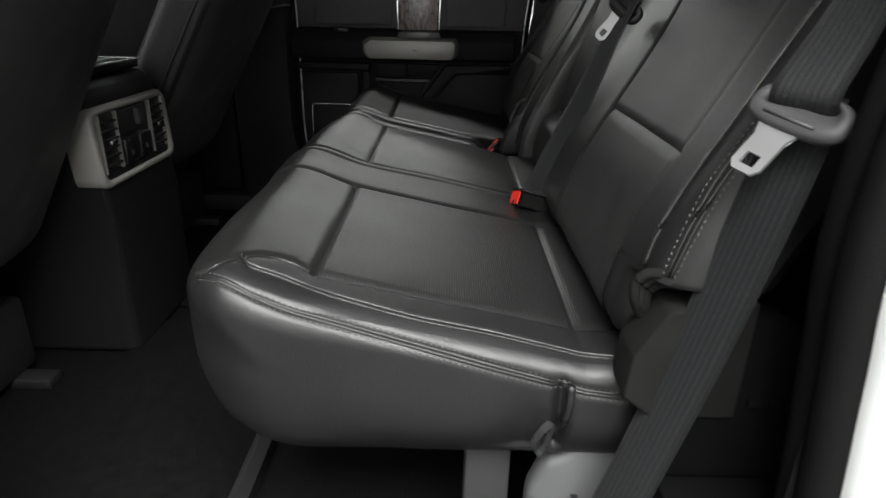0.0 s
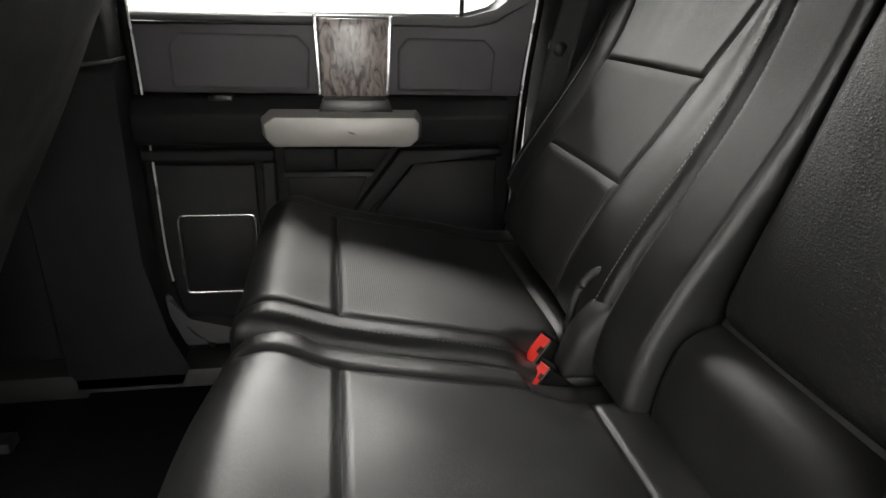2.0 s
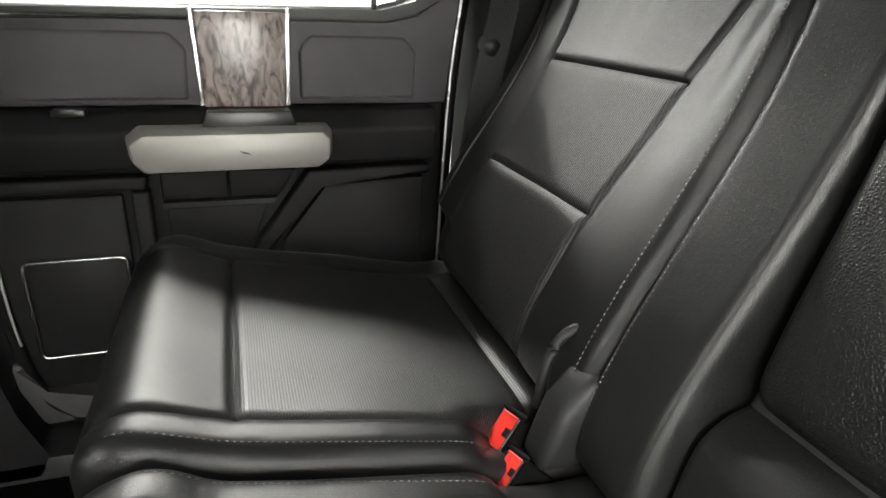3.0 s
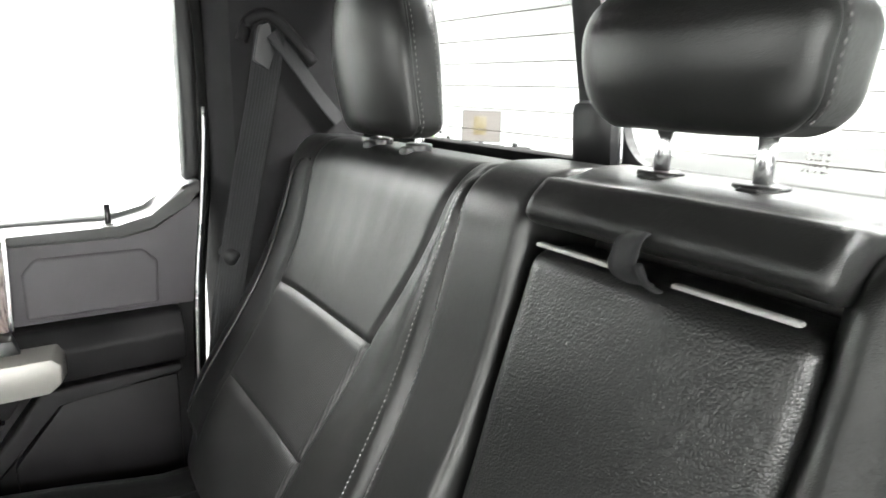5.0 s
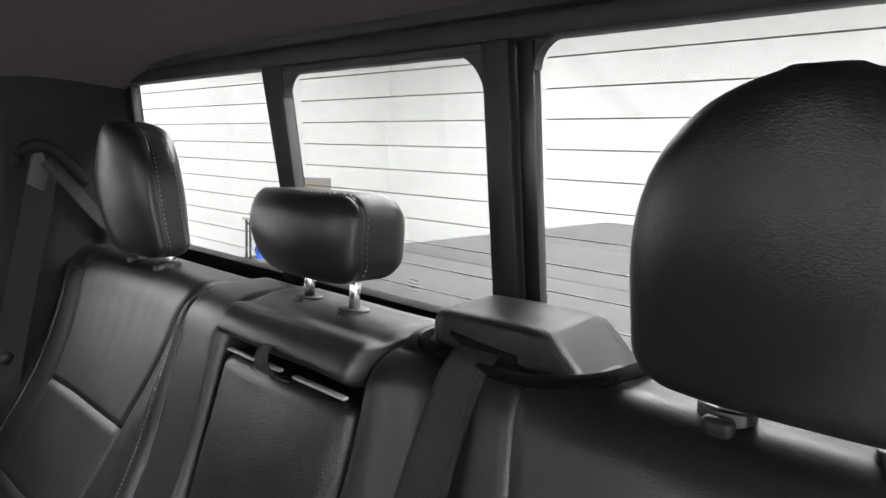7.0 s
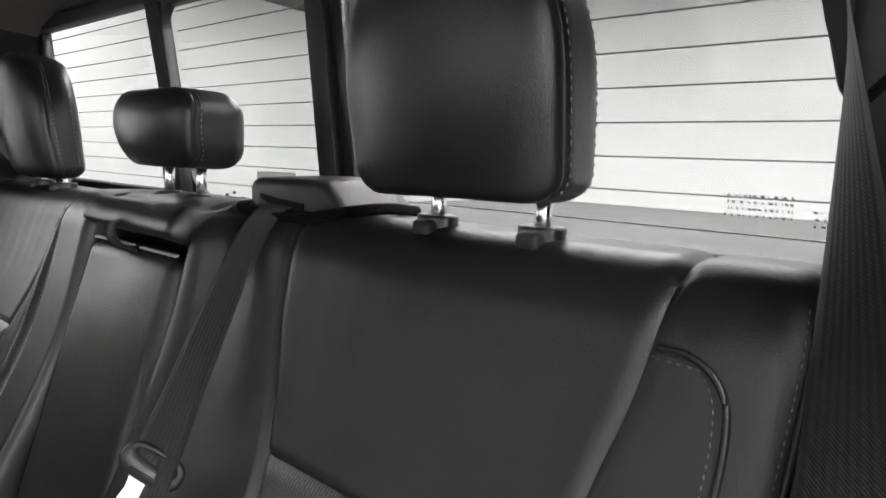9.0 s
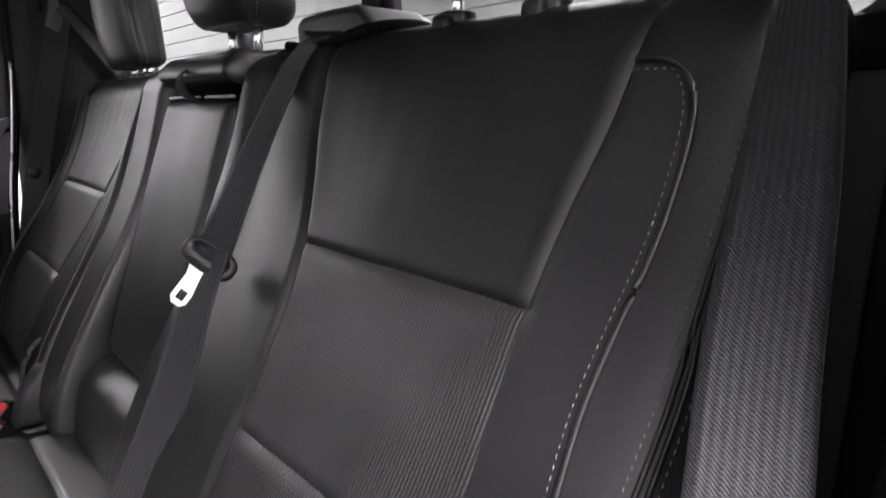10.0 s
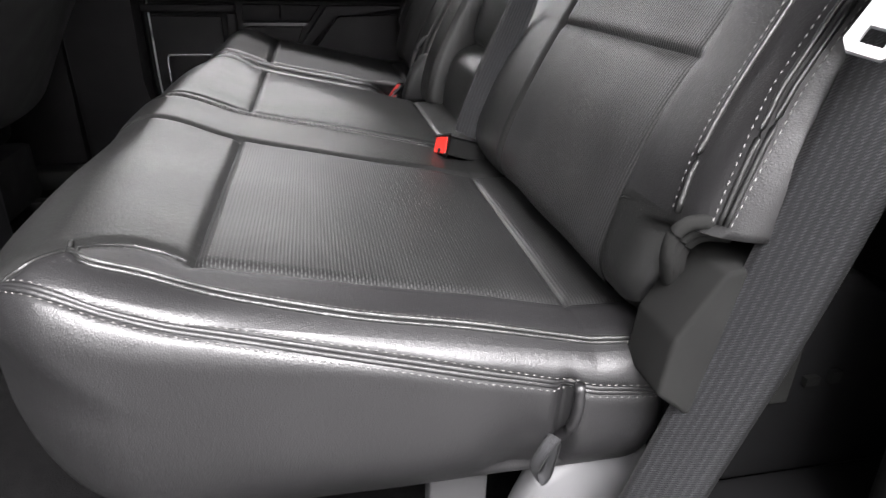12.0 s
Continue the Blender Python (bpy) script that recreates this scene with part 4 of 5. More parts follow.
def seat2_disp(p):
    x, y = p[:, 0], p[:, 1]
    d = seam_set(x, y, [("x", 0.0, F_IN, F_OUT, 0.0062, 0.0034), ("y", F_IN, -0.13, 0.36, 0.0037, 0.0034), ("y", F_OUT, -0.13, 0.36, 0.0037, 0.0034), ("x", 0.300, F_IN, F_OUT, 0.0062, 0.0036)])
    d += 0.005 * inside(y, F_IN, F_OUT, 0.03) * (inside(x, 0.0, 0.30, 0.03) + inside(x, -0.13, 0.0, 0.02))
    d -= 0.05 * inside(y, 0.0, 0.318, 0.006) * inside(x, 0.235, 0.50, 0.008)
    return d * top_only(p, 0.405) + crumples(p, 0.002, seed=3.0)


seat2_shell = Shell(S_LO, S_HI, (0.060, 0.03, 0.11), (0.03, 0.06, 0.036), seat2_disp, seat_warp, rx_low=0.14)


def seat2_kind(c):
    x, y, z = c.T
    k = np.full(len(c), "side_panel", dtype=object)
    up = (z > 0.424) | ((x < S_LO[0] + 0.001) & (z > 0.37))
    k[up] = "outer_bolster"
    k[up & (y < F_IN)] = "inner_bolster"
    mid = up & (y > F_IN) & (y < F_OUT)
    k[mid & (x < 0)] = "front_roll"
    k[mid & (x > 0) & (x < 0.30)] = "insert"
    k[mid & (x > 0.30)] = "rear_insert"
    return k


seat2_shell.build([axis_steps(S_LO[0], S_HI[0], 0.0055, (0, 0.30, 0.235)), axis_steps(S_LO[1], S_HI[1], 0.0055, (F_IN, F_OUT)), axis_steps(S_LO[2], S_HI[2], 0.007)],
                  seat2_kind, {"insert": PERF_TOP, "rear_insert": PERF_TOP, "side_panel": LEATHER_SIDE}, seat2, {"insert": "finely perforated black leather", "rear_insert": "finely perforated black leather"})
stitching([top_line(seat2_shell, [(-0.10, 0.282), (0.05, 0.278), (0.22, 0.276)]), top_line(seat2_shell, [(-0.10, 0.735), (-0.05, 0.748), (0.10, 0.752), (0.33, 0.752)])], seat2)
part("leg", block((0.172, 0.66, 0.0), (0.228, 0.685, 0.24)), LEGPAINT, seat2, "dark painted steel leg", bevel=0.006)
part("leg", block((0.172, 0.32, 0.0), (0.228, 0.345, 0.24)), LEGPAINT, seat2, "dark painted steel leg", bevel=0.006)

# ---------------------------------------------------------------- rear bench: backrests
PROFILE = np.polyfit([0.36, 0.40, 0.44, 0.471, 0.562, 0.64, 0.72, 0.80, 0.86, 0.94, 1.0], [0.312, 0.316, 0.324, 0.335, 0.384, 0.430, 0.472, 0.507, 0.528, 0.548, 0.555], 6)


def lean(z):
    return np.polyval(PROFILE, z)


LOWER = smooth_line([(0.36, -0.359, 0), (0.46, -0.357, 0), (0.56, -0.352, 0), (0.64, -0.341, 0), (0.72, -0.326, 0), (0.79, -0.301, 0), (0.85, -0.280, 0), (0.95, -0.261, 0)], 10)
OUTER = smooth_line([(0.36, -0.648, 0), (0.47, -0.640, 0), (0.57, -0.631, 0), (0.66, -0.622, 0), (0.74, -0.620, 0), (0.80, -0.628, 0), (0.86, -0.643, 0), (0.95, -0.657, 0)], 10)


def lower_y(z):
    return np.interp(z, LOWER[:, 0], LOWER[:, 1])


def outer_y(z):
    return np.interp(z, OUTER[:, 0], OUTER[:, 1])


K_LO, K_HI = (0.0, -0.738, 0.372), (0.115, -0.108, 0.945)
YI, YO = -0.33, -0.63
PIPE = smooth_line([(-0.653, 0.893, 0), (-0.671, 0.893, 0), (-0.688, 0.885, 0), (-0.698, 0.870, 0), (-0.701, 0.848, 0), (-0.700, 0.815, 0), (-0.697, 0.78, 0), (-0.690, 0.735, 0), (-0.686, 0.69, 0), (-0.689, 0.643, 0), (-0.695, 0.594, 0), (-0.703, 0.530, 0), (-0.715, 0.475, 0)], 8)[:, :2]


def edge_y(z):
    return np.interp(z, [0.46, 0.60, 0.70], [-0.762, -0.752, -0.749])


def back_warp_for(flip, inner):
    def warp(q):
        q = q.copy()
        z = np.clip(q[:, 2], 0.372, 0.95)
        y, yi, yo = q[:, 1], lower_y(z), outer_y(z)
        edge = edge_y(z)
        out = np.where(y < YO, edge + (y - K_LO[1]) / (YO - K_LO[1]) * (yo - edge),
                       np.where(y < YI, yo + (y - YO) / (YI - YO) * (yi - yo), yi + (y - YI) / (inner - YI) * (inner - yi)))
        out = out + 0.055 * np.clip((0.470 - z) / 0.012, 0, 1) * np.clip((yo - out) / 0.05, 0, 1)
        q[:, 1] = 2 * MID - out if flip else out
        q[:, 0] += lean(z)
        return q
    return warp


def folds(p):
    """Soft upright folds below the headrest."""
    return 0.0008 * inside(p[:, 2], 0.80, 0.96, 0.03) * inside(p[:, 1], YO, YI, 0.02) * np.array([noise.noise(Vector((v[1] * 48, v[2] * 5, 2.0))) for v in p])


def bolster_rise(z):
    """How far the bolsters beside the armrest stand out, more towards the top."""
    s = np.clip((z - 0.48) / 0.36, 0, 1)
    return 0.027 * s * s * (3 - 2 * s)


def back_disp_for(seam_z):
    def back_disp(p):
        y, z = p[:, 1], p[:, 2]
        front = 1 / (1 + np.exp((p[:, 0] - 0.03) / 0.006))
        ins = inside(y, YO, YI, 0.004)
        d = ins * (groove(z - 0.565, 0.0045, 0.0034) + groove(z - seam_z, 0.005, 0.0032))
        d += groove(y - YI, 0.005, 0.0036) + groove(y - YO, 0.005, 0.0036) * (0.35 + 0.65 * inside(z, seam_z, 2, 0.01)) * inside(z, 0.465, 2, 0.01)
        d += 0.005 * inside(y, YO, YI, 0.03) * (inside(z, seam_z, 0.935, 0.03) + 0.7 * inside(z, 0.565, seam_z, 0.04) + 0.8 * inside(z, 0.38, 0.565, 0.02))
        d += 0.011 * inside(y, -0.735, YO, 0.022) * inside(z, 0.480, 2, 0.02) + 0.007 * inside(y, YI, -0.21, 0.022)
        d += 0.85 * bolster_rise(z) * inside(y, -0.165 if seam_z > 0.72 else -0.275, 9, 0.012) * np.clip((0.945 - z) / 0.04, 0, 1)
        top = inside(z, 0.9445, 2, 0.0001)
        return d * front + top * (groove(y - YI, 0.005, 0.006) + groove(y - YO, 0.005, 0.006)) + (crumples(p, 0.0028, 8.0, 5.0) + folds(p)) * front

    return back_disp


def back_kind(c, seam_z, top):
    x, y, z = c.T
    k = np.full(len(c), "shell_cover", dtype=object)
    fr = (x < 0.001) | ((z > top - 0.001) & (x < 0.09))
    k[fr & (y < YO)] = "outer_bolster"
    k[fr & (y < YO) & (z < 0.468)] = "lower_cover"
    k[fr & (y > YI)] = "inner_bolster"
    m = fr & (y > YO) & (y < YI)
    k[m & (z > seam_z)] = "upper_panel"
    k[m & (z < seam_z)] = "middle_insert"
    k[m & (z < 0.565)] = "lower_insert"
    k[(x < 0.09) & (y < K_LO[1] + 0.001)] = "outer_bolster"
    return k


BACK_MATS = {"middle_insert": PERF_BACK, "lower_insert": PERF_BACK, "shell_cover": CARPET, "outer_bolster": LEATHER_SIDE}
BACK_LABELS = {"middle_insert": "finely perforated black leather", "lower_insert": "finely perforated black leather", "shell_cover": "black carpet backing"}


def back_front(shell, pts, lift=0.0012):
    p = shell.at([(0.0, y, z) for y, z in pts])
    return p - (lift, 0, 0)


def unwarp(y, z):
    """The flat y whose place in the finished backrest is y."""
    yi, yo, edge = lower_y(z), outer_y(z), edge_y(z)
    return np.where(y < yo, K_LO[1] + (y - edge) / (yo - edge) * (YO - K_LO[1]), np.where(y < yi, YO + (y - yo) / (yi - yo) * (YI - YO), YI + (y - yi) / (K_HI[1] - yi) * (K_HI[1] - YI)))


def backrest(flip, at, label):
    t = thing("upright_seat", at, label, "car seat", "rear bench")
    seam_z, inner = (0.710, -0.220) if flip else (0.727, K_HI[1])
    top = 0.928 if flip else K_HI[2]
    shell = Shell(K_LO, (K_HI[0], inner, top), (0.042, 0.034, 0.045), (0.03, 0.008 if flip else 0.012, 0.050), back_disp_for(seam_z), back_warp_for(flip, inner))
    steps = [axis_steps(0, 0.115, 0.008), axis_steps(K_LO[1], inner, 0.0055, (YI, YO)), axis_steps(K_LO[2], top, 0.0055, (0.565, seam_z))]
    shell.build(steps, lambda c: back_kind(c, seam_z, top), BACK_MATS, t, BACK_LABELS)
    pz = np.array([(unwarp(y, z), z) for y, z in PIPE])
    v, f = tube(back_front(shell, pz, 0.0018), 0.0024, 6)
    mesh_part("piping", v, f, LEATHER, t)
    rows = [back_front(shell, np.array([(unwarp(y + 0.0075, min(z, 0.886)), min(z, 0.886)) for y, z in PIPE]), 0.0008)]
    zs = np.linspace(top - 0.015, 0.478, 60)
    first = np.interp(zs, [0.48, 0.56, 0.62, 0.70, 0.9], [0.016, 0.028, 0.029, 0.024, 0.023])

    def outer(shift):
        """A line near the outer edge that goes round the corner where the shift is large."""
        s = first - shift
        p = shell.at([(max(0.0, -a), K_LO[1] + max(0.0, a), z) for a, z in zip(s, zs)])
        return p + np.array((-0.0007, 0.0007 if flip else -0.0007, 0.0))

    if not flip:
        for shift in (0.0048, 0.0098):
            v, f = tube(outer(shift), 0.0020, 6)
            mesh_part("seam_ridge", v, f, LEATHER, t)
    rows += [outer(0.0), outer(0.0146)]
    if flip:
        rows = rows[1:2]
    if not flip:
        stitching(rows[:1], t, DARKTHREAD)
        rows = rows[1:]
    stitching(rows, t)
    return t, shell


near_back, near_shell = backrest(False, (0.45, -0.42, 0.37), "black leather rear backrest with perforated insert and pale stitched bolster")
far_back, far_shell = backrest(True, (0.45, 0.45, 0.37), "black leather rear backrest beside the far door with perforated insert")
stitching([back_front(far_shell, [(-0.236, z) for z in np.linspace(0.90, 0.42, 50)], 0.002)], far_back, r=0.0010, size=0.0046)
# lower edge of the bolster cover: a folded flap
fold = np.array([(0.345, -0.706, 0.405), (0.328, -0.718, 0.428), (0.319, -0.727, 0.447), (0.318, -0.730, 0.464), (0.327, -0.734, 0.475), (0.345, -0.740, 0.476), (0.375, -0.744, 0.470), (0.395, -0.738, 0.468)]) + (0.005, 0.0, 0.0)
hem = smooth_line(fold, 8)
for k in range(3):
    v, f = tube(hem[:len(hem) - 8 * k] + np.array((0.0075, 0.004, -0.0065)) * k, 0.0052, 10)
    mesh_part("folded_flap", v, f, FELT, near_back, "dark folded cloth flap")

# centre section: narrow bolster, folded armrest, rolls above and below
def column(name, y0, y1, z0, z1, dx, depth, r, parent, mat=None, disp=None, step=0.006, label="", radii=None, push=None):
    def warp(q):
        q = q.copy()
        if push:
            q[:, 0] -= np.interp(q[:, 2], *push) / (1 + np.exp((q[:, 0] - 0.055) / 0.012))
        q[:, 0] += lean(np.clip(q[:, 2], 0.38, 0.96))
        return q
    low, high = radii or ((r,) * 3, (r,) * 3)
    s = Shell((dx, y0, z0), (dx + depth, y1, z1), low, high, disp, warp)
    s.build([axis_steps(dx, dx + depth, 0.008), axis_steps(y0, y1, step), axis_steps(z0, z1, step)], lambda c: np.full(len(c), name), {name: mat or LEATHER}, parent, {name: label})
    return s


centre = thing("middle_seat", (0.45, MID, 0.37), "black leather centre backrest with the armrest folded up", "car seat", "rear bench")
side_col = column("bolster", 0.150, 0.2525, 0.345, 0.938, -0.002, 0.115, 0.046, centre, disp=lambda p: crumples(p, 0.002, 9, 2), radii=((0.050, 0.009, 0.03), (0.03, 0.009, 0.050)), push=([0.48, 0.56, 0.70, 0.84, 0.89, 0.95], [0.0, 0.003, 0.014, 0.027, 0.030, 0.028]))
stitching([side_col.at([(-0.002, 0.240, z) for z in np.linspace(0.90, 0.42, 50)]) - (0.0018, 0, 0)], centre, r=0.0009)
column("upper_roll", -0.1072, 0.1495, 0.886, 0.943, -0.045, 0.153, 0.042, centre, step=0.005, disp=lambda p: crumples(p, 0.002, 9, 7), radii=((0.095, 0.008, 0.024), (0.03, 0.008, 0.046)))
column("lower_roll", -0.1065, 0.149, 0.335, 0.482, 0.028, 0.11, 0.03, centre, radii=((0.045, 0.006, 0.02), (0.02, 0.006, 0.036)))
column("back_board", -0.104, 0.146, 0.47, 0.90, 0.062, 0.045, 0.006, centre, mat=PLASTIC)


def arm_x(z):
    """Front of the folded armrest, which stands steeper than the backrest."""
    return 0.388 + 0.118 * (z - 0.48) / 0.39


def arm_disp(p):
    x, y, z = p.T
    return 0.006 * inside(y, -0.08, 0.12, 0.02) * inside(z, 0.53, 0.85, 0.03) + crumples(p, 0.003, 8, 11)


def arm_warp(q):
    q = q.copy()
    q[:, 0] += arm_x(q[:, 2])
    return q


arm = thing("armrest", (0.42, MID, 0.482), "black leather armrest folded up into the backrest", "armrest")
pad = Shell((0.0, -0.101, 0.484), (0.060, 0.146, 0.874), (0.022, 0.020, 0.03), (0.01, 0.020, 0.014), arm_disp, arm_warp)
pad.build([axis_steps(0, 0.060, 0.008), axis_steps(-0.101, 0.146, 0.005), axis_steps(0.484, 0.874, 0.006)], lambda c: np.full(len(c), "pad"), {"pad": LEATHER_ARM}, arm)
for a, b in ((-0.085, 0.003), (0.028, 0.139)):
    bm = block((arm_x(0.878) + 0.002, a, 0.8760), (arm_x(0.878) + 0.010, b, 0.8798))
    part("edge_strip", bm, PALE, arm, "pale plastic edge in the gap", bevel=0.002)
strap = smooth_line([(0.522, 0.030, 0.868), (0.500, 0.030, 0.878), (0.4885, 0.028, 0.888), (0.4870, 0.026, 0.898), (0.4890, 0.024, 0.908), (0.497, 0.023, 0.913)], 6)
ribbon("pull_strap", strap, np.tile((0, 1.0, -0.2), (len(strap), 1)), 0.022, WEBBING, arm, "black webbing pull strap", cols=4, thick=0.003)
loop = smooth_line([(0.512, 0.012, 0.870), (0.494, 0.012, 0.880), (0.486, 0.013, 0.894)], 6)
ribbon("pull_strap", loop, np.tile((0, 1.0, -0.3), (len(loop), 1)), 0.007, WEBBING, arm, cols=4, thick=0.003)

# ---------------------------------------------------------------- head restraints
def headrest(lo, hi, posts, foot, label, bow, taper, lean_x, seam=0.020):
    t = thing("headrest", ((lo[0] + hi[0]) / 2, (lo[1] + hi[1]) / 2, foot), label, "headrest", "rear headrests")
    cx, cy, cz = ((a + b) / 2 for a, b in zip(lo, hi))
    half = (hi[1] - lo[1]) / 2

    def warp(q):
        q = q.copy()
        u = (q[:, 1] - cy) / half
        w = (q[:, 2] - lo[2]) / (hi[2] - lo[2])
        fore = np.clip((hi[0] - q[:, 0]) / (hi[0] - lo[0]), 0, 1)
        q[:, 0] += bow * u**2 * fore + lean_x * (w - 0.5) - 0.012 * np.sin(np.clip(w, 0, 1) * math.pi) * fore
        q[:, 1] = cy + (q[:, 1] - cy) * (1 - taper * (1 - np.clip(w, 0, 1)) ** 2)
        if arched:
            q[:, 1] = cy + (q[:, 1] - cy) * (1 - np.clip((w - 0.30) / 0.70, 0, 0.985) ** 2.6) ** 0.45
        return q

    arched = hi[2] - lo[2] > 0.15
    sx = lo[0] + seam

    def disp(p):
        edge = inside(p[:, 1], lo[1] + 0.004, hi[1] - 0.004, 0.002) * inside(p[:, 2], -1, hi[2] - 0.004, 0.002)
        return groove(p[:, 0] - sx, 0.0020, 0.0030) * (1 - edge) + crumples(p, 0.0013, 12, lo[1] * 10)

    r, tall = 0.036, hi[2] - lo[2] > 0.15
    side, crown, foot_r = (0.032, 0.022, 0.024) if tall else (0.034, 0.034, 0.030)
    s = Shell(lo, hi, (0.013, side, foot_r), (r, side, crown), disp, warp)
    s.build([axis_steps(lo[0], hi[0], 0.006, (sx,)), axis_steps(lo[1], hi[1], 0.006), axis_steps(lo[2], hi[2], 0.006)],
            lambda c: np.where(c[:, 0] < sx, "front_panel", np.where(c[:, 2] < lo[2] + 0.001, "bottom_panel", "gusset")),
            {"front_panel": LEATHER, "gusset": LEATHER, "bottom_panel": PLASTIC}, t, {"bottom_panel": "dark underside"})
    zz = np.linspace(lo[2] + 0.006, hi[2] - 0.002, 30)
    yy = np.linspace(lo[1] + 0.005, hi[1] - 0.005, 30)
    x2 = sx + 0.006
    for line in ([(sx, lo[1], z) for z in zz], [(sx, hi[1], z) for z in zz], [(sx, y, hi[2]) for y in yy]):
        v, f = tube(s.at(line), 0.0016, 6)
        mesh_part("piping", v, f, LEATHER, t)
    lines = [s.at([(x2, lo[1], z) for z in zz]) - (0, 0.0003, 0), s.at([(x2, hi[1], z) for z in zz]) + (0, 0.0003, 0), s.at([(x2, y, hi[2]) for y in yy]) + (0, 0, 0.0003)]
    if tall:
        lines.append(s.at([(hi[0] - 0.022, lo[1], z) for z in zz]) - (0, 0.0003, 0))
    stitching(lines, t, THREAD, 0.0075, 0.0052, r=0.0009)
    for y in posts:
        px = 0.590
        v, f = cylinder((px, y, foot - 0.01), (px - lean_x * 0.1, y, lo[2] + 0.02), 0.0068)
        mesh_part("post", v, f, CHROME, t, "chrome post")
        # guide collar with its release button
        ring = np.array([(px + 0.017 * math.cos(a), y + 0.021 * math.sin(a)) for a in np.linspace(0, 2 * math.pi, 20, endpoint=False)])
        collar = part("collar", prism([tuple(p) for p in ring], "z", foot - 0.014, foot + (0.009 if tall else 0.007)), GLOSS, t, "black plastic guide collar", bevel=0.006, segments=3)
        part("button", block((px - (0.026 if tall else 0.021), y - 0.011, foot - 0.012), (px - 0.010, y + 0.011, foot + 0.005)), PLASTIC, collar, bevel=0.0055, segments=3)
    return t


headrest((0.505, -0.575, 0.973), (0.605, -0.363, 1.181), (-0.421, -0.531), 0.945, "tall black leather headrest with stitched side gusset on chrome posts", 0.022, 0.03, -0.02)
headrest((0.528, 0.422, 0.944), (0.612, 0.622, 1.162), (0.458, 0.562), 0.928, "tall black leather headrest beside the far door on chrome posts", 0.022, 0.03, -0.02)
headrest((0.532, -0.060, 0.980), (0.638, 0.140, 1.080), (0.079, -0.007), 0.939, "low wide black leather centre headrest on chrome posts", 0.018, 0.12, -0.01)

# ---------------------------------------------------------------- belt outlet on the backrest's shoulder
outlet = thing("belt_outlet", (0.62, -0.235, 0.94), "black plastic belt outlet housing on top of the backrest", "belt housing")
secs = []
for y, zt, x0 in ((-0.138, 0.958, 0.590), (-0.141, 0.967, 0.581), (-0.148, 0.973, 0.574), (-0.160, 0.976, 0.571), (-0.220, 0.978, 0.571), (-0.268, 0.978, 0.572), (-0.277, 0.976, 0.573), (-0.284, 0.971, 0.5735), (-0.300, 0.956, 0.574), (-0.316, 0.940, 0.576), (-0.326, 0.926, 0.580)):
    secs.append([(x0 + 0.002, y, 0.915), (x0, y, zt - 0.010), (x0 + 0.0015, y, zt - 0.005), (x0 + 0.005, y, zt - 0.0015), (x0 + 0.010, y, zt), (0.660, y, zt + 0.003), (0.684, y, zt - 0.004), (0.690, y, 0.915)])
bm = bmesh.new()
rows = [[bm.verts.new(c) for c in s] for s in secs]
for a, b in zip(rows, rows[1:]):
    for k in range(len(a) - 1):
        bm.faces.new((a[k], a[k + 1], b[k + 1], b[k]))
bm.faces.new(rows[0])
bm.faces.new(rows[-1][::-1])
part("housing", bm, HOUSING, outlet, smooth=True, bevel=0.002, segments=2)
# no opening is cut: a dark block supplies the shade of the notch
part("slot", prism([(-0.170, 0.958), (-0.202, 0.954), (-0.248, 0.951), (-0.248, 0.938), (-0.186, 0.938), (-0.184, 0.950), (-0.170, 0.952)], "x", 0.5700, 0.586), RUBBER, outlet, "dark block that gives the belt slot its shade", bevel=0.001)
v, f = tube(smooth_line([(0.612, -0.130, 0.942), (0.580, -0.133, 0.941), (0.562, -0.148, 0.940), (0.560, -0.20, 0.934), (0.557, -0.262, 0.937), (0.562, -0.306, 0.945), (0.580, -0.330, 0.950), (0.610, -0.340, 0.952), (0.650, -0.342, 0.948)], 8), 0.0062, 10)
mesh_part("felt_edge", v, f, CARPET, outlet, "fuzzy dark felt edge")

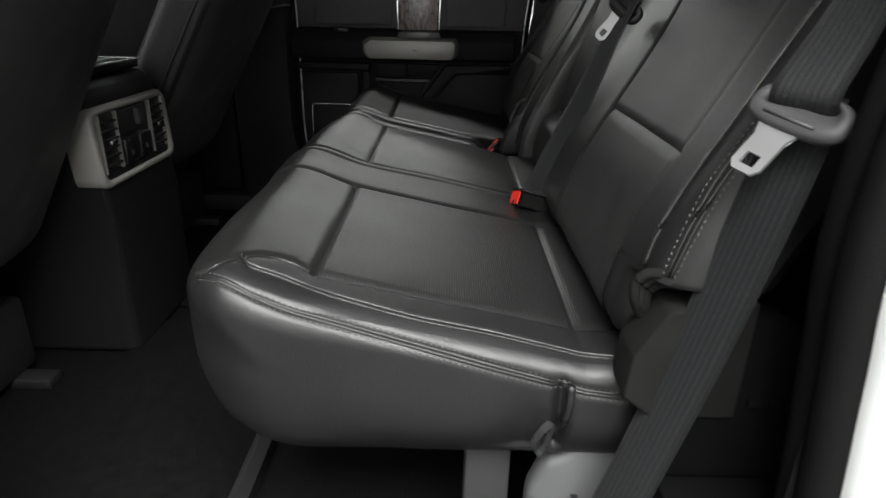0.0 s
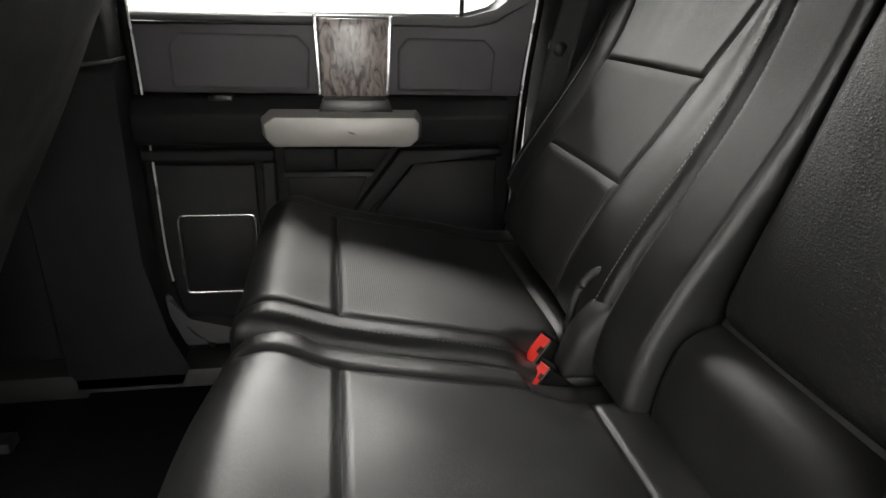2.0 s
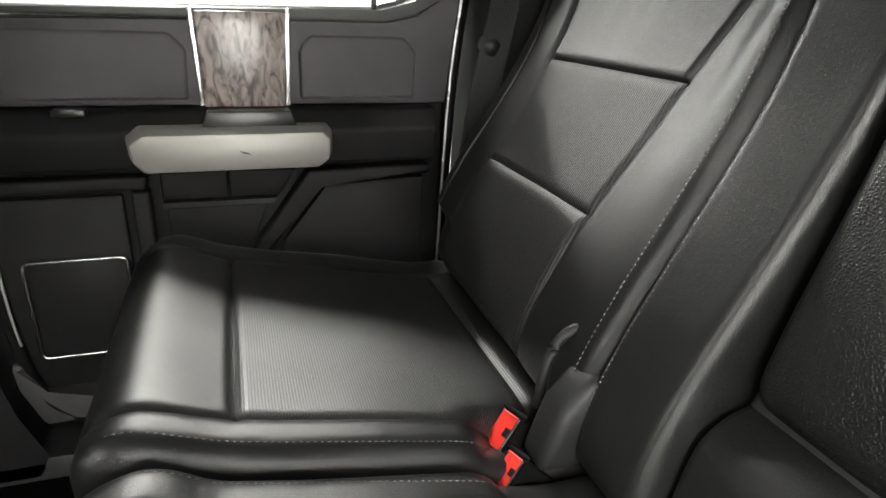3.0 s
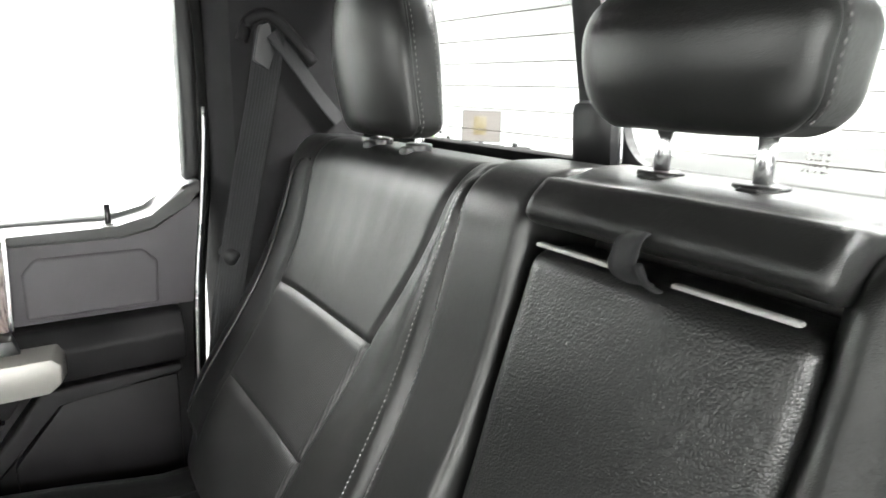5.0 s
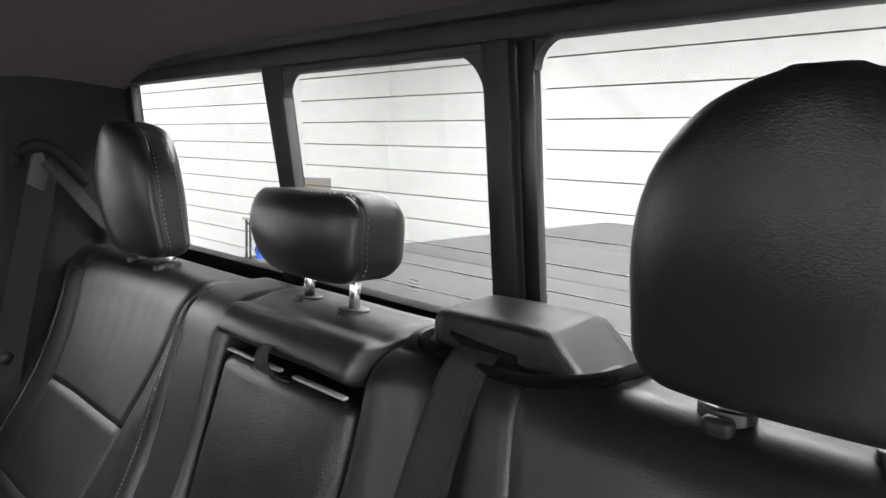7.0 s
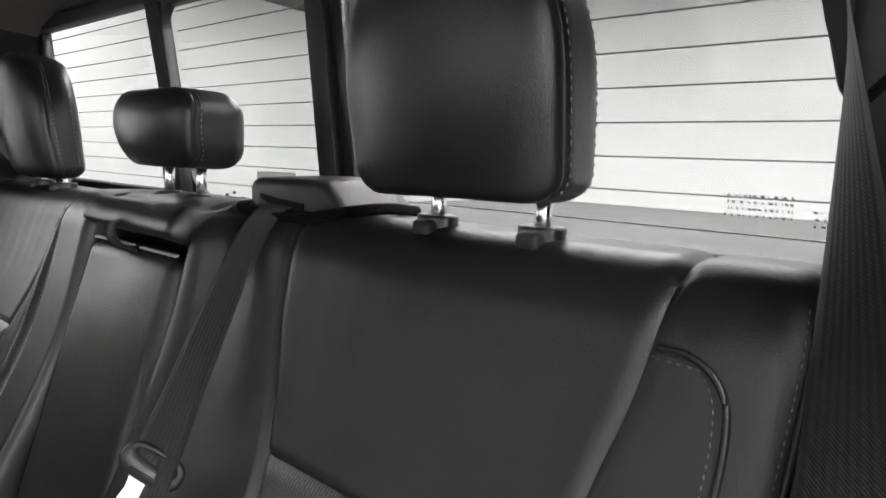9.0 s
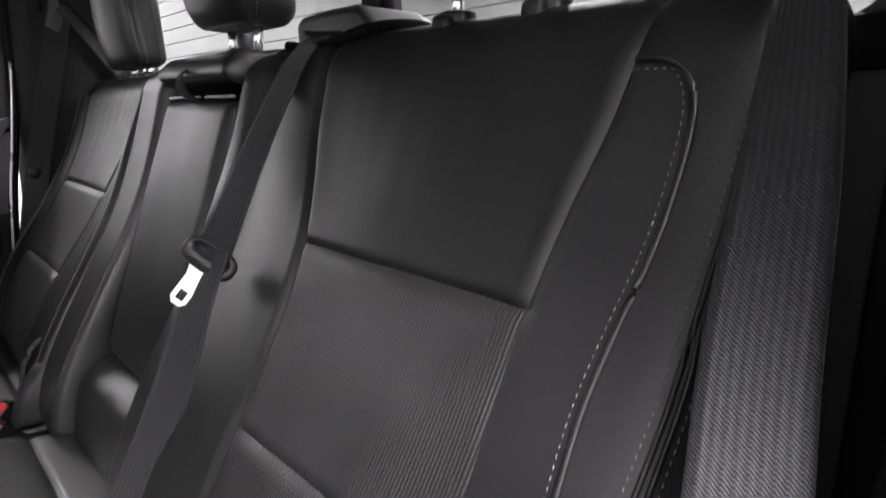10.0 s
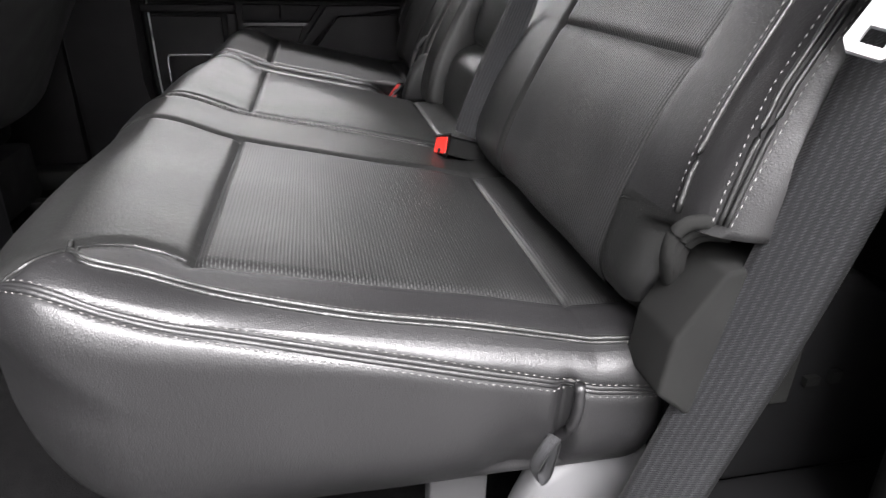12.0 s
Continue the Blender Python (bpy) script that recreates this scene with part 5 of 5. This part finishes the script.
# ---------------------------------------------------------------- belts
def tongue(parent, centre, down, across, ring_w, ring_h, metal_w, metal_l, ringmat, shift=0.0):
    """A sliding belt tongue: an oval plastic grip with a slot and a steel plate with a hole."""
    down, across = Vector(down).normalized(), Vector(across)
    across = (across - across.dot(down) * down).normalized()
    out = down.cross(across).normalized()
    c = Vector(centre)

    def put(a, d, o):
        return c + across * a + down * d + out * o

    n = 28
    rim = [(ring_w / 2 * math.copysign(abs(math.cos(q)) ** 0.6, math.cos(q)), ring_h / 2 * math.copysign(abs(math.sin(q)) ** 0.8, math.sin(q))) for q in np.linspace(0, 2 * math.pi, n, endpoint=False)]
    lo, V, F = 0.0065, [], []
    hole = [(a * 0.66, -ring_h * 0.20 + d * 0.30) for a, d in rim]
    for loop, o in ((hole, -lo * 0.7), (hole, lo * 0.7), ([(a * 0.86, d * 0.86) for a, d in rim], lo), (rim, lo * 0.3), (rim, -lo * 0.3), ([(a * 0.86, d * 0.86) for a, d in rim], -lo)):
        V += [put(a, d, o) for a, d in loop]
    for r in range(6):
        for k in range(n):
            F.append((r * n + k, r * n + (k + 1) % n, ((r + 1) % 6) * n + (k + 1) % n, ((r + 1) % 6) * n + k))
    grip = mesh_part("grip", V, F, ringmat, parent, "moulded plastic grip")
    for k in (1, -1):
        v, f = tube(np.array([put(-ring_w * 0.26, ring_h * 0.27, k * lo), put(ring_w * 0.26, ring_h * 0.27, k * lo)]), 0.0014, 6)
        mesh_part("ridge", v, f, ringmat, grip)
    w, l, h0 = metal_w / 2, metal_l, ring_h * 0.42
    outer = [(-w * 1.35, h0), (-w, h0 + 0.010), (-w, h0 + l - 0.006), (-w + 0.005, h0 + l), (w - 0.005, h0 + l), (w, h0 + l - 0.006), (w, h0 + 0.010), (w * 1.35, h0)]
    slot = [(-w * 0.45, h0 + l * 0.62), (-w * 0.47, h0 + l * 0.68), (-w * 0.47, h0 + l * 0.80), (-w * 0.45, h0 + l * 0.86), (w * 0.45, h0 + l * 0.86), (w * 0.47, h0 + l * 0.80), (w * 0.47, h0 + l * 0.68), (w * 0.45, h0 + l * 0.62)]
    V, F, m, th = [], [], 8, 0.0013
    for loop, o in ((slot, -th), (slot, th), (outer, th), (outer, -th)):
        V += [put(a + shift, d, o) for a, d in loop]
    for r in range(4):
        for k in range(m):
            F.append((r * m + k, r * m + (k + 1) % m, ((r + 1) % 4) * m + (k + 1) % m, ((r + 1) % 4) * m + k))
    mesh_part("steel_plate", V, F, STEEL, parent, "bright steel tongue plate", smooth=False)


near_belt = thing("seat_belt", (0.36, -0.77, 0.25), "black seat belt hanging beside the near seat with steel tongue", "seat belt", "rear seat belts")
up = smooth_line([(0.409, -0.787, 0.628), (0.403, -0.792, 0.650), (0.424, -0.785, 0.690), (0.453, -0.773, 0.75), (0.482, -0.764, 0.85), (0.509, -0.752, 0.95), (0.529, -0.737, 1.05), (0.544, -0.722, 1.15), (0.553, -0.712, 1.21)], 12)
turn = -0.98 - 4.8 * np.maximum(up[:, 2] - 0.65, 0)
ribbon("upper_webbing", up, np.array([np.cos(turn), np.sin(turn), 0 * turn]).T, 0.052, WEBBING, near_belt, bow=0.0006)
low = smooth_line([(0.417, -0.778, 0.646), (0.408, -0.782, 0.605), (0.392, -0.779, 0.52), (0.373, -0.773, 0.42), (0.352, -0.765, 0.32), (0.334, -0.759, 0.24), (0.318, -0.752, 0.17)], 12)
turn = np.linspace(-1.04, -0.90, len(low))
ribbon("lower_webbing", low, np.array([np.cos(turn), np.sin(turn), 0 * turn]).T, 0.053, WEBBING, near_belt, bow=-0.002)
tongue(near_belt, (0.405, -0.787, 0.633), (-0.62, -0.16, -0.76), (0.51, -0.86, -0.08), 0.084, 0.037, 0.027, 0.043, GREYPLASTIC, -0.004)
part("shoulder_guide", prism([(-0.735, 1.040), (-0.727, 1.050), (-0.718, 1.085), (-0.706, 1.13), (-0.690, 1.20), (-0.745, 1.20), (-0.752, 1.06)], "x", 0.560, 0.60), PLASTIC, near_belt, "black plastic shoulder guide", bevel=0.005)

mid_belt = thing("seat_belt", (0.45, -0.24, 0.42), "black centre seat belt across the backrest's shoulder with steel tongue", "seat belt", "rear seat belts")
up = smooth_line([(0.586, -0.207, 0.949), (0.566, -0.207, 0.945), (0.548, -0.207, 0.931), (0.529, -0.208, 0.905), (0.490, -0.213, 0.838), (0.453, -0.218, 0.768), (0.428, -0.222, 0.722), (0.414, -0.224, 0.700)], 10)
s = np.linspace(0, 1, len(up))[:, None] ** 3
ribbon("upper_webbing", up, np.array([0.05, -1.0, 0.0]) * (1 - s) + np.array([0.75, -0.66, -0.05]) * s, 0.048, WEBBING, mid_belt)
low = smooth_line([(0.424, -0.226, 0.712), (0.398, -0.232, 0.66), (0.372, -0.236, 0.59), (0.345, -0.236, 0.52), (0.318, -0.232, 0.45), (0.305, -0.226, 0.40)], 10)
s = np.linspace(0, 1, len(low))[:, None]
ribbon("lower_webbing", low, np.array([0.3, -1.0, 0.1]) * (1 - s) + np.array([0.8, -0.6, 0.1]) * s, 0.048, WEBBING, mid_belt)
tongue(mid_belt, (0.416, -0.224, 0.700), (-0.61, 0.14, -0.78), (0.80, -0.58, -0.1), 0.064, 0.033, 0.020, 0.046, HOUSING)

far_belt = thing("seat_belt", (0.48, 0.83, 0.30), "black seat belt hanging from the far pillar", "seat belt", "rear seat belts")
fb = smooth_line([(0.512, 0.800, 1.09), (0.492, 0.800, 0.98), (0.462, 0.804, 0.84), (0.438, 0.806, 0.72), (0.418, 0.81, 0.60), (0.40, 0.81, 0.45)], 10)
ribbon("webbing", fb, np.tile((1.0, -0.30, 0.3), (len(fb), 1)), 0.048, WEBBING, far_belt)
fb2 = smooth_line([(0.514, 0.796, 1.09), (0.55, 0.790, 1.045), (0.59, 0.782, 0.99), (0.625, 0.775, 0.95)], 6)
ribbon("return_webbing", fb2, np.tile((0.5, 0.4, 0.9), (len(fb2), 1)), 0.030, WEBBING, far_belt)
hood = smooth_line([(0.470, 0.822, 1.075), (0.483, 0.816, 1.108), (0.513, 0.808, 1.118), (0.548, 0.802, 1.09), (0.585, 0.796, 1.045)], 8)
v, f = tube(hood, 0.010, 10)
mesh_part("guide_hood", v, f, PILLAR, far_belt, "moulded hood over the belt guide")
part("guide_plate", prism([(0.482, 1.045), (0.507, 1.03), (0.520, 1.06), (0.510, 1.105), (0.493, 1.10)], "y", 0.796, 0.808), GREYPLASTIC, far_belt, "grey belt guide plate", bevel=0.003)
v, f = tube(np.array([(0.433, 0.838, 0.720), (0.433, 0.803, 0.715)]), 0.014, 16)
mesh_part("stop_button", v, f, PLASTIC, far_belt, "round black plastic belt stop")


def buckle(at, ahead, up_dir, scale, label, stalk):
    """A belt buckle: black body whose end is the red press button, with its slot and two bright rims, on a stalk."""
    a, u = Vector(ahead).normalized(), Vector(up_dir)
    u = (u - u.dot(a) * a).normalized()
    w = a.cross(u)
    t = thing("belt_buckle", at, label, "belt buckle", "belt buckles")
    c = Vector(at)

    def box(w0, u0, a0, w1, u1, a1):
        bm = block((w0, u0, a0), (w1, u1, a1))
        for v in bm.verts:
            v.co = c + (w * v.co.x + u * v.co.y + a * v.co.z) * scale
        return bm

    part("body", box(-0.0135, -0.0205, -0.064, 0.0135, 0.0205, -0.001), RUBBER, t, bevel=0.004, segments=3)
    part("press_button", box(-0.0105, -0.0165, -0.012, 0.0105, 0.0165, 0.002), RED, t, "red press button", bevel=0.0016)
    part("tongue_slot", box(-0.0120, -0.0045, -0.01, -0.0045, 0.0045, 0.0026), GLOSS, t)
    for e in (-0.0122, 0.0108):
        part("rim", box(e, -0.0172, -0.012, e + 0.0014, 0.0172, 0.0012), GREYMETAL, t, "bright metal rim")
    p = smooth_line([c - a * 0.058 * scale, c - a * 0.08 * scale - Vector((0, 0, 0.003)), Vector(stalk)], 6)
    ribbon("stalk", p, np.tile(tuple(u), (len(p), 1)), 0.026 * scale, PLASTIC, t, thick=0.006, cols=4)


buckle((0.264, -0.230, 0.389), (-0.93, -0.16, 0.30), (0.30, -0.90, 0.25), 0.98, "black seat belt buckle with red button lying on the cushion", (0.375, -0.225, 0.345))
buckle((0.262, 0.306, 0.362), (-0.70, 0.0, 0.66), (0.65, 0.25, 0.72), 1.1, "black belt buckle with red button standing in the seat gap", (0.34, 0.292, 0.325))
buckle((0.250, 0.262, 0.350), (-0.70, 0.0, 0.66), (0.65, 0.25, 0.72), 0.9, "black belt buckle with red button standing in the seat gap", (0.34, 0.25, 0.31))

# hinge cover between the two backrests
hinge = thing("hinge_cover", (0.35, 0.262, 0.38), "black plastic hinge cover between the backrests", "hinge cover")
part("cover", prism([(0.272, 0.35), (0.292, 0.415), (0.318, 0.448), (0.345, 0.458), (0.40, 0.45), (0.40, 0.35)], "y", 0.243, 0.290), PLASTIC, hinge, bevel=0.012, segments=3)
v, f = tube(smooth_line([(0.300, 0.306, 0.385), (0.308, 0.308, 0.44), (0.326, 0.306, 0.470), (0.345, 0.296, 0.478), (0.36, 0.27, 0.482)], 8), 0.006, 8)
mesh_part("rim", v, f, PLASTIC, hinge)

# ---------------------------------------------------------------- trim beside the near seat
side_trim = thing("side_trim", (0.42, -0.74, 0.0), "black carpeted plastic side trim beside the seat", "interior trim")
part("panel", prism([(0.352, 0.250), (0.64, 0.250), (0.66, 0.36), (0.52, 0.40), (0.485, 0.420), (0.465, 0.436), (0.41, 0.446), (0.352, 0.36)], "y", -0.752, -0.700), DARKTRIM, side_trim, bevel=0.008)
part("latch_block", prism([(0.318, 0.352), (0.322, 0.398), (0.350, 0.448), (0.43, 0.458), (0.43, 0.33), (0.346, 0.33)], "y", -0.757, -0.704), FELT, side_trim, bevel=0.004, segments=3)
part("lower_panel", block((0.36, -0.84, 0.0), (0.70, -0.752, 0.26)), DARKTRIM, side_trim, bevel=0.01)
part("catch", block((0.44, -0.757, 0.345), (0.452, -0.750, 0.352)), RUBBER, side_trim)
part("catch", block((0.462, -0.757, 0.345), (0.470, -0.750, 0.355)), RUBBER, side_trim)

# ---------------------------------------------------------------- centre console
console = thing("centre_console", (-0.75, MID, 0.0), "black centre console with silver framed rear vents and sockets", "console")
part("body", prism([(-1.30, 0.0), (-0.49, 0.0), (-0.495, 0.30), (-0.515, 0.52), (-0.53, 0.555), (-1.30, 0.50)], "y", -0.150, 0.150), GLOSS, console, bevel=0.02, segments=3)
part("lid", block((-0.95, -0.145, 0.556), (-0.535, 0.135, 0.574)), LEATHER, console, "black padded lid", bevel=0.006)
for (xa, ya), (xb, yb) in (((-0.518, 0.100), (-0.536, -0.142)), ((-0.522, 0.102), (-0.800, 0.136)), ((-0.566, 0.100), (-0.582, -0.142)), ((-0.536, -0.142), (-0.800, -0.150))):
    d = Vector((xb - xa, yb - ya, 0)).normalized()
    w = Vector((-d.y, d.x, 0)) * 0.0042
    bm = prism([(xa + w.x, ya + w.y), (xb + w.x, yb + w.y), (xb - w.x, yb - w.y), (xa - w.x, ya - w.y)], "z", 0.5735, 0.5785)
    part("chrome_line", bm, CHROME, console, "thin bright metal line", bevel=0.0015)
box = thing("plastic_box", (-0.745, 0.165, 0.56), "small pale plastic box beside the console lid", "box")
part("body", block((-0.785, 0.140, 0.560), (-0.715, 0.190, 0.590)), PALEBOX, box, bevel=0.006, segments=3)
part("lid", block((-0.782, 0.143, 0.5905), (-0.718, 0.187, 0.598)), PALEBOX, box, bevel=0.003)
BX = -0.497


def bezel_loop(inset, x):
    y0, y1, z0, z1, r = -0.157 + inset, 0.157 - inset, 0.358 + inset, 0.508 - inset, 0.022
    c = [(y1 - r, z1 - r, 0), (y0 + r, z1 - r, 90), (y0 + r, z0 + r, 180), (y1 - r, z0 + r, 270)]
    return [(x + 0.06 * (cz + r * math.sin(radians(a)) - 0.44) * -1, cy + r * math.cos(radians(a)), cz + r * math.sin(radians(a))) for cy, cz, s in c for a in np.linspace(s, s + 90, 7)]


loops = [bezel_loop(0.0, BX - 0.055), bezel_loop(0.0, BX - 0.006), bezel_loop(0.004, BX), bezel_loop(0.012, BX), bezel_loop(0.014, BX - 0.006)]
n = len(loops[0])
mesh_part("bezel", [p for l in loops for p in l], [(r * n + k, r * n + (k + 1) % n, (r + 1) * n + (k + 1) % n, (r + 1) * n + k) for r in range(4) for k in range(n)], SILVER, console, "satin silver bezel")
part("face", block((BX - 0.03, -0.14, 0.382), (BX - 0.008, 0.14, 0.498)), GLOSS, console)
for y0, y1 in ((-0.130, -0.072), (0.072, 0.130)):
    vent = part("air_vent", block((BX - 0.012, y0, 0.388), (BX - 0.004, y1, 0.492)), GLOSS, console, "black air vent", bevel=0.003)
    for i in range(6):
        z = 0.397 + i * 0.016
        part("slat", block((BX - 0.006, y0 + 0.006, z), (BX + 0.004, y1 - 0.006, z + 0.004)), PLASTIC, vent)
    part("slider", block((BX - 0.002, (y0 + y1) / 2 - 0.012, 0.436), (BX + 0.008, (y0 + y1) / 2 + 0.012, 0.446)), CHROME, vent, bevel=0.002)
    for e in (y0 - 0.004, y1 + 0.001):
        part("vent_edge", block((BX - 0.01, e, 0.385), (BX + 0.001, e + 0.003, 0.495)), SILVER, vent)
part("control_panel", block((BX - 0.012, -0.062, 0.444), (BX - 0.003, 0.062, 0.492)), PLASTIC, console, bevel=0.003)
part("rocker", block((BX - 0.005, 0.006, 0.455), (BX + 0.006, 0.018, 0.488)), GREYPLASTIC, console, bevel=0.002)
for y0, y1 in ((-0.058, -0.008), (0.004, 0.056)):
    sock = part("socket_cover", block((BX - 0.008, y0, 0.386), (BX + 0.004, y1, 0.436)), GLOSS, console, "black socket cover", bevel=0.004)
    for k in (0, 1):
        part("print_mark", block((BX + 0.0035, (y0 + y1) / 2 - 0.006 + 0.006 * k, 0.402), (BX + 0.0048, (y0 + y1) / 2 - 0.003 + 0.006 * k, 0.412)), GREYPLASTIC, sock)

# ---------------------------------------------------------------- front seats
def front_seat(flip, label):
    f = (lambda y: y) if not flip else mirror
    cy = f(0.475)
    t = thing("front_seat", (-0.75, cy, 0.0), label, "car seat", "front seats")

    def warp(q):
        q = q.copy()
        q[:, 0] += 0.55 * (q[:, 2] - 0.28) - 0.04 * ((q[:, 1] - cy) / 0.26) ** 2
        q[:, 1] = cy + (q[:, 1] - cy) * (1 - 0.10 * np.clip((q[:, 2] - 0.28) / 0.66, 0, 1) ** 2)
        return q

    s = Shell((-0.725, cy - 0.265, 0.26), (-0.575, cy + 0.265, 0.93), (0.06, 0.06, 0.05), (0.045, 0.05, 0.07), lambda p: groove(p[:, 0] + 0.612, 0.006, 0.007) * (1 - inside(p[:, 1], cy - 0.26, cy + 0.26, 0.002)) + crumples(p, 0.004, 6), warp)
    s.build([axis_steps(-0.725, -0.575, 0.012, (-0.612,)), axis_steps(cy - 0.265, cy + 0.265, 0.014), axis_steps(0.26, 0.93, 0.014)], lambda c: np.where(c[:, 0] > -0.576, "back_panel", "backrest"), {"back_panel": SEATBACK, "backrest": LEATHER_SIDE}, t)
    for side in (cy - 0.265, cy + 0.265):
        v, fc = tube(s.at([(-0.612, side, z) for z in np.linspace(0.30, 0.90, 40)]), 0.004, 6)
        mesh_part("piping", v, fc, LEATHER, t)
    c = Shell((-1.20, cy - 0.27, 0.16), (-0.70, cy + 0.27, 0.36), (0.05, 0.05, 0.04), (0.05, 0.05, 0.04))
    c.build([axis_steps(-1.20, -0.70, 0.025), axis_steps(cy - 0.27, cy + 0.27, 0.025), axis_steps(0.16, 0.36, 0.02)], lambda p: np.full(len(p), "seat"), {"seat": LEATHER_SIDE}, t)
    part("base_cover", block((-1.1, cy - 0.23, 0.02), (-0.66, cy + 0.23, 0.17)), PLASTIC, t, bevel=0.015)
    for yy in (cy - 0.18, cy + 0.18):
        part("floor_rail", block((-1.15, yy - 0.02, 0.0), (-0.60, yy + 0.02, 0.022)), PLASTIC, t, "black covered floor rail", bevel=0.004)
    return t


front_seat(False, "black leather front passenger seat seen from behind")
front_seat(True, "black leather front driver's seat seen from behind")
